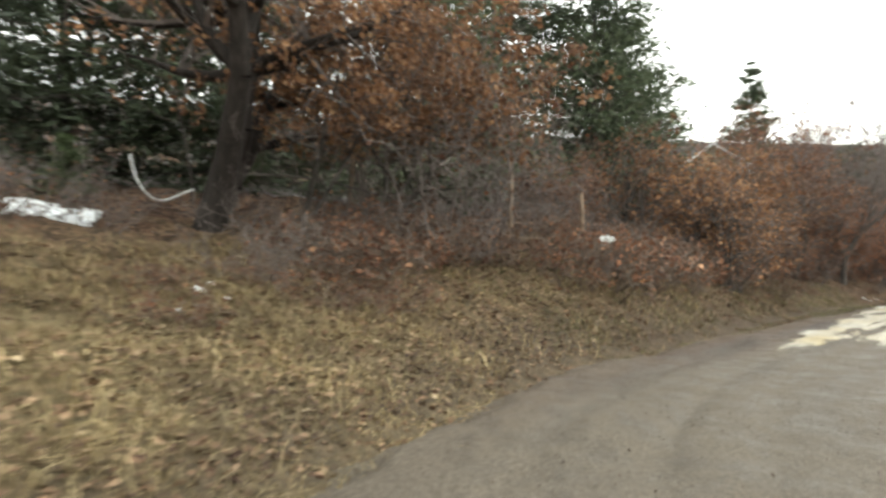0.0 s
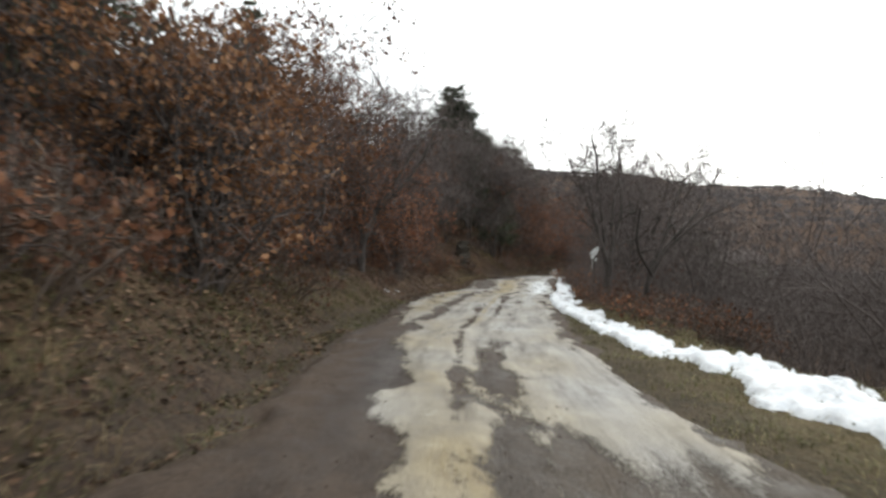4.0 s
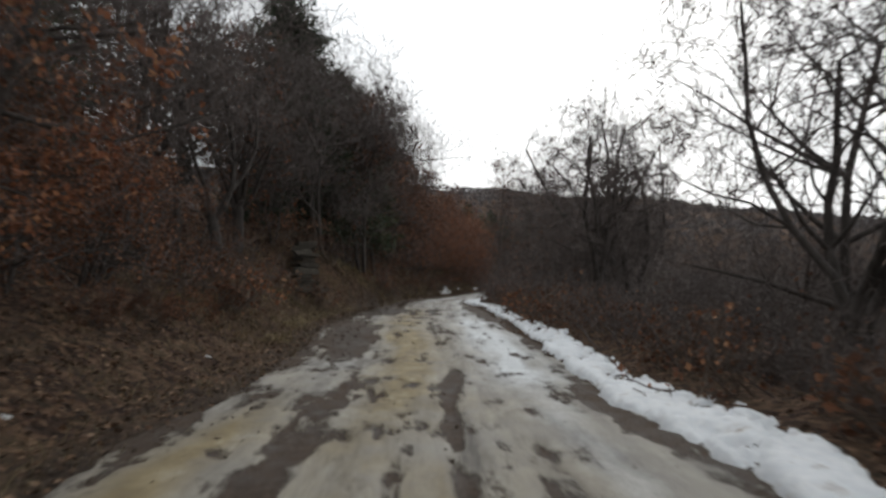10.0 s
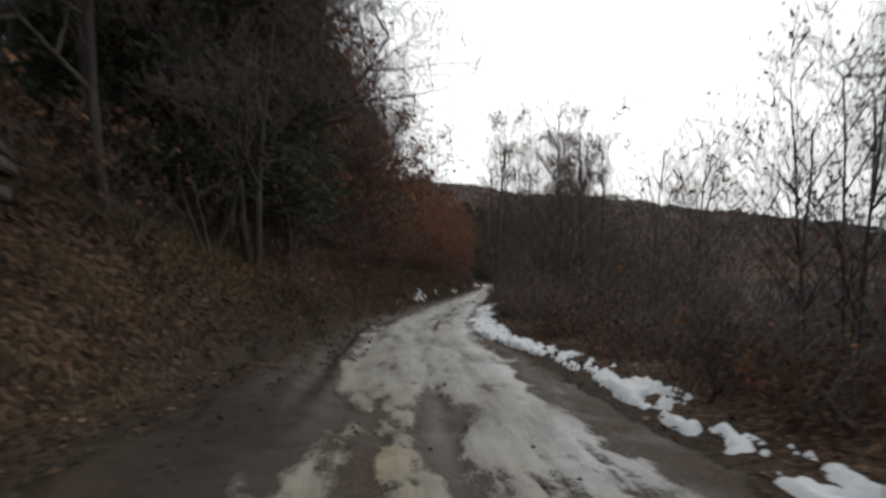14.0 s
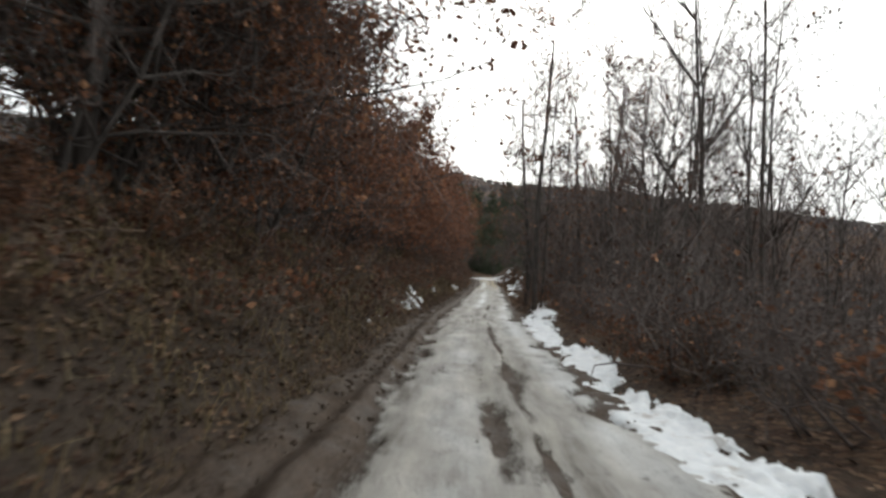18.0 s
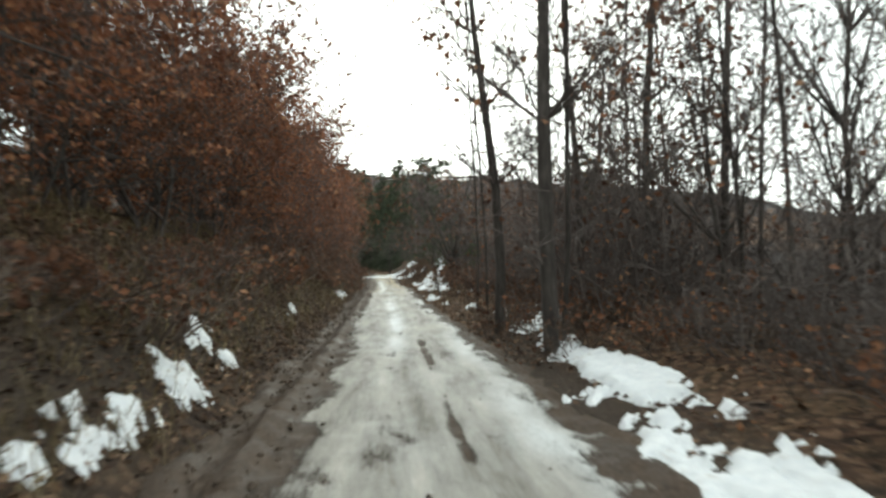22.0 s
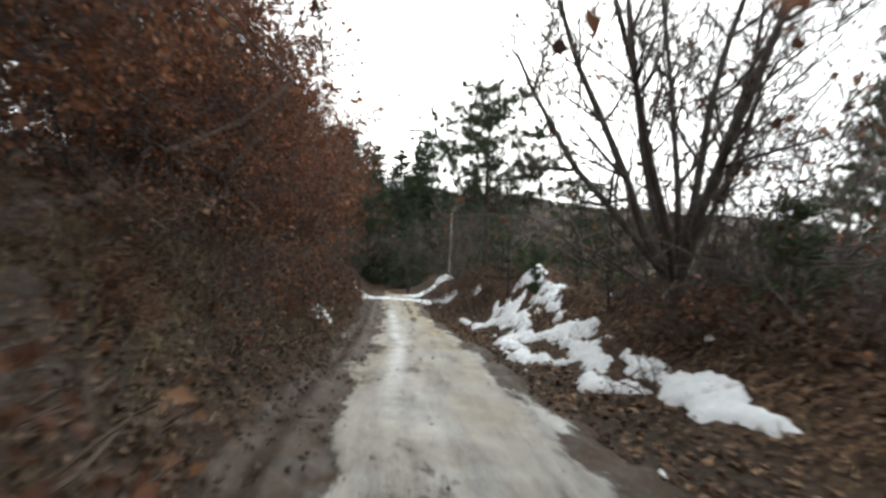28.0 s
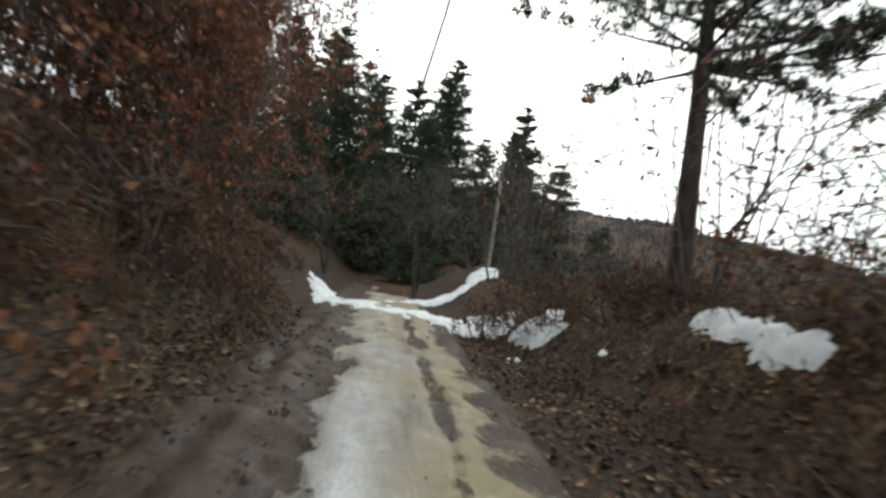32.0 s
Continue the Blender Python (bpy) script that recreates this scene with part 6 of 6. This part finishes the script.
def caught_sheet(x, y, z):
    """A crumpled white sheet lying over the top of the brambles."""
    bm = bmesh.new()
    bmesh.ops.create_grid(bm, x_segments=18, y_segments=10, size=0.5)
    for v in bm.verts:
        f = noise.noise(v.co * 5.0)
        v.co = 0.55 * Vector((v.co.x * (0.42 - 0.4 * v.co.y * (1 if v.co.x > 0 else -0.3)) + 0.06 * f, v.co.y * 0.26 + 0.05 * noise.noise(v.co * 9), 0.14 * f + 0.06 * noise.noise(v.co * 13) - 0.5 * v.co.y * v.co.y))
    bmesh.ops.solidify(bm, geom=bm.faces[:], thickness=0.006)
    me = bpy.data.meshes.new("plastic_sheet")
    bm.to_mesh(me)
    bm.free()
    me.materials.append(M_PLASTIC)
    tagged(new("plastic_sheet", me), "crumpled white plastic sheet caught on the brambles of the bank", "litter").matrix_basis = pose(x, y, z, 20, 0, 40)


caught_sheet(-1.95, -8.5, 2.36)


def hung_bag(x, y):
    """A white plastic bag caught on a thorny stake, knotted below, with a torn strip hanging."""
    z = ground_z(x, y)
    root = tagged(new("plastic_bag"), "torn white plastic bag hung on a stake by the road", "bag")
    root.location = (x, y, z)
    part("stake", pole_bm(1.6, 0.022, 0.016), M_BARK, root, "thin dark wooden stake")
    bm = bmesh.new()
    bmesh.ops.create_uvsphere(bm, u_segments=18, v_segments=14, radius=1)
    for v in bm.verts:
        w = 0.6 + 0.4 * v.co.z + 0.2 * noise.noise(v.co * 2.4) + 0.12 * noise.noise(v.co * 6)
        v.co = Vector((v.co.x * 0.13 * (0.55 + 0.6 * w) + 0.05 * v.co.z - 0.1 * max(0, -v.co.x) * max(0, 0.5 - abs(v.co.z - 0.2)), v.co.y * 0.08 * w, 1.56 + v.co.z * 0.2 + 0.07 * v.co.x))
    part("bag_body", bm, M_PLASTIC, root)
    bm = bmesh.new()
    bmesh.ops.create_uvsphere(bm, u_segments=14, v_segments=10, radius=1)
    for v in bm.verts:
        k = 1 + 0.3 * noise.noise(v.co * 2.2 + Vector((4, 0, 0)))
        v.co = Vector((0.05 + v.co.x * 0.03 * k, v.co.y * 0.025, 1.33 + v.co.z * 0.07 * k))
    part("bag_tail", bm, M_PLASTIC, root)
    bm = box_bm(0.018, 0.004, 0.36, 0.001)
    bmesh.ops.translate(bm, verts=bm.verts[:], vec=(-0.07, 0, 1.18))
    part("strip", bm, M_PLASTIC, root, "thin hanging strip of white plastic")


hung_bag(3.05, 16.35)


def stone_steps(x, y, turn):
    """Rough flat stones laid as steep steps up the bank."""
    z = -0.24
    root = tagged(new("stone_steps"), "steep steps of rough stone slabs set into the earth bank", "steps")
    root.matrix_basis = pose(x, y, z, 0, 0, turn)
    r = random.Random(4)
    bm = box_bm(1.3, 0.55, 0.17, 0.03, 0.03, 1)
    bmesh.ops.translate(bm, verts=bm.verts[:], vec=(-0.05, -0.1, 0.0))
    part("slab", bm, M_STONE, root, "broad pale stone slab at the foot")
    h, back = 0.07, 0.12
    for i in range(11):
        th = r.uniform(0.07, 0.26)
        bm = box_bm(r.uniform(0.42, 0.85), 1.1, th, 0.022, 0.05, i + 7)
        bmesh.ops.rotate(bm, verts=bm.verts[:], matrix=Matrix.Rotation(r.uniform(-0.16, 0.16), 3, 'Z') @ Matrix.Rotation(r.uniform(-0.05, 0.05), 3, 'Y'))
        bmesh.ops.translate(bm, verts=bm.verts[:], vec=(r.uniform(-0.12, 0.12), back + 0.4, h + th / 2))
        part("stone", bm, M_STONE, root)
        h += th * 0.98
        back += 0.12
    return root


stone_steps(-3.67, 38.45, 15)


def house(x, y, z, turn, width, depth, wall_h, roof_h, label, snowy=False):
    root = tagged(new("house"), label, "house")
    root.matrix_basis = pose(x, y, z, 0, 0, turn)
    hw, hd = width / 2, depth / 2
    bm = bmesh.new()
    v = [bm.verts.new(p) for p in ((-hw, -hd, -2.5), (hw, -hd, -2.5), (hw, hd, -2.5), (-hw, hd, -2.5), (-hw, -hd, wall_h), (hw, -hd, wall_h), (hw, hd, wall_h), (-hw, hd, wall_h), (0, -hd, wall_h + roof_h), (0, hd, wall_h + roof_h))]
    for f in ((0, 1, 5, 8, 4), (2, 3, 7, 9, 6), (1, 2, 6, 5), (3, 0, 4, 7), (3, 2, 1, 0)):
        bm.faces.new([v[i] for i in f])
    part("wall", bm, M_PLASTER, root, "aged pale plaster walls")
    slope = math.atan2(roof_h, hw)
    ln = math.hypot(roof_h, hw) + 0.6
    for side in (-1, 1):
        bm = box_bm(ln, depth + 0.9, 0.14, 0.02)
        bmesh.ops.rotate(bm, verts=bm.verts[:], matrix=Matrix.Rotation(side * slope, 3, 'Y'))
        bmesh.ops.translate(bm, verts=bm.verts[:], vec=(side * (hw / 2 + 0.2), 0, wall_h + roof_h / 2 - 0.06))
        part("roof", bm, M_SNOW if snowy else M_ROOF, root, "snow-covered roof slope" if snowy else "dark tiled roof slope")
    for wx in (-hw * 0.45, hw * 0.45) if snowy else (-hw * 0.48, hw * 0.3):
        bm = box_bm(0.95, 0.1, 1.2, 0.01)
        bmesh.ops.translate(bm, verts=bm.verts[:], vec=(wx, -hd - 0.02, wall_h * 0.45))
        fr = part("window", bm, M_GREY_WOOD, root, "weathered window frame")
        bm = box_bm(0.78, 0.04, 1.02, 0.005)
        bmesh.ops.translate(bm, verts=bm.verts[:], vec=(wx, -hd - 0.065, wall_h * 0.45))
        part("pane", bm, M_GLASS, fr)
    return root


house(35.4, 123.6, -3.2, -74, 9.4, 9, 2.4, 1.9, "plain pale plastered house with a dark low-pitched roof")
house(-15, 23, 4.9, 25, 3.6, 4.5, 2.0, 1.2, "small house with snow on its roof behind the brush", True)


def rail(x, y):
    root = tagged(new("railing"), "short dark metal railing behind the snowy heap", "railing")
    root.matrix_basis = pose(x, y, ground_z(x, y), 0, 0, -40)
    for i in range(4):
        bm = pole_bm(1.0, 0.025, 0.025, 8, 0)
        bmesh.ops.translate(bm, verts=bm.verts[:], vec=(i * 0.5, 0, -0.05))
        part("post", bm, M_ROOF, root)
    bm = box_bm(1.6, 0.05, 0.05, 0.008)
    bmesh.ops.translate(bm, verts=bm.verts[:], vec=(0.75, 0, 0.95))
    part("top_rail", bm, M_ROOF, root)


rail(21.5, 113.5)
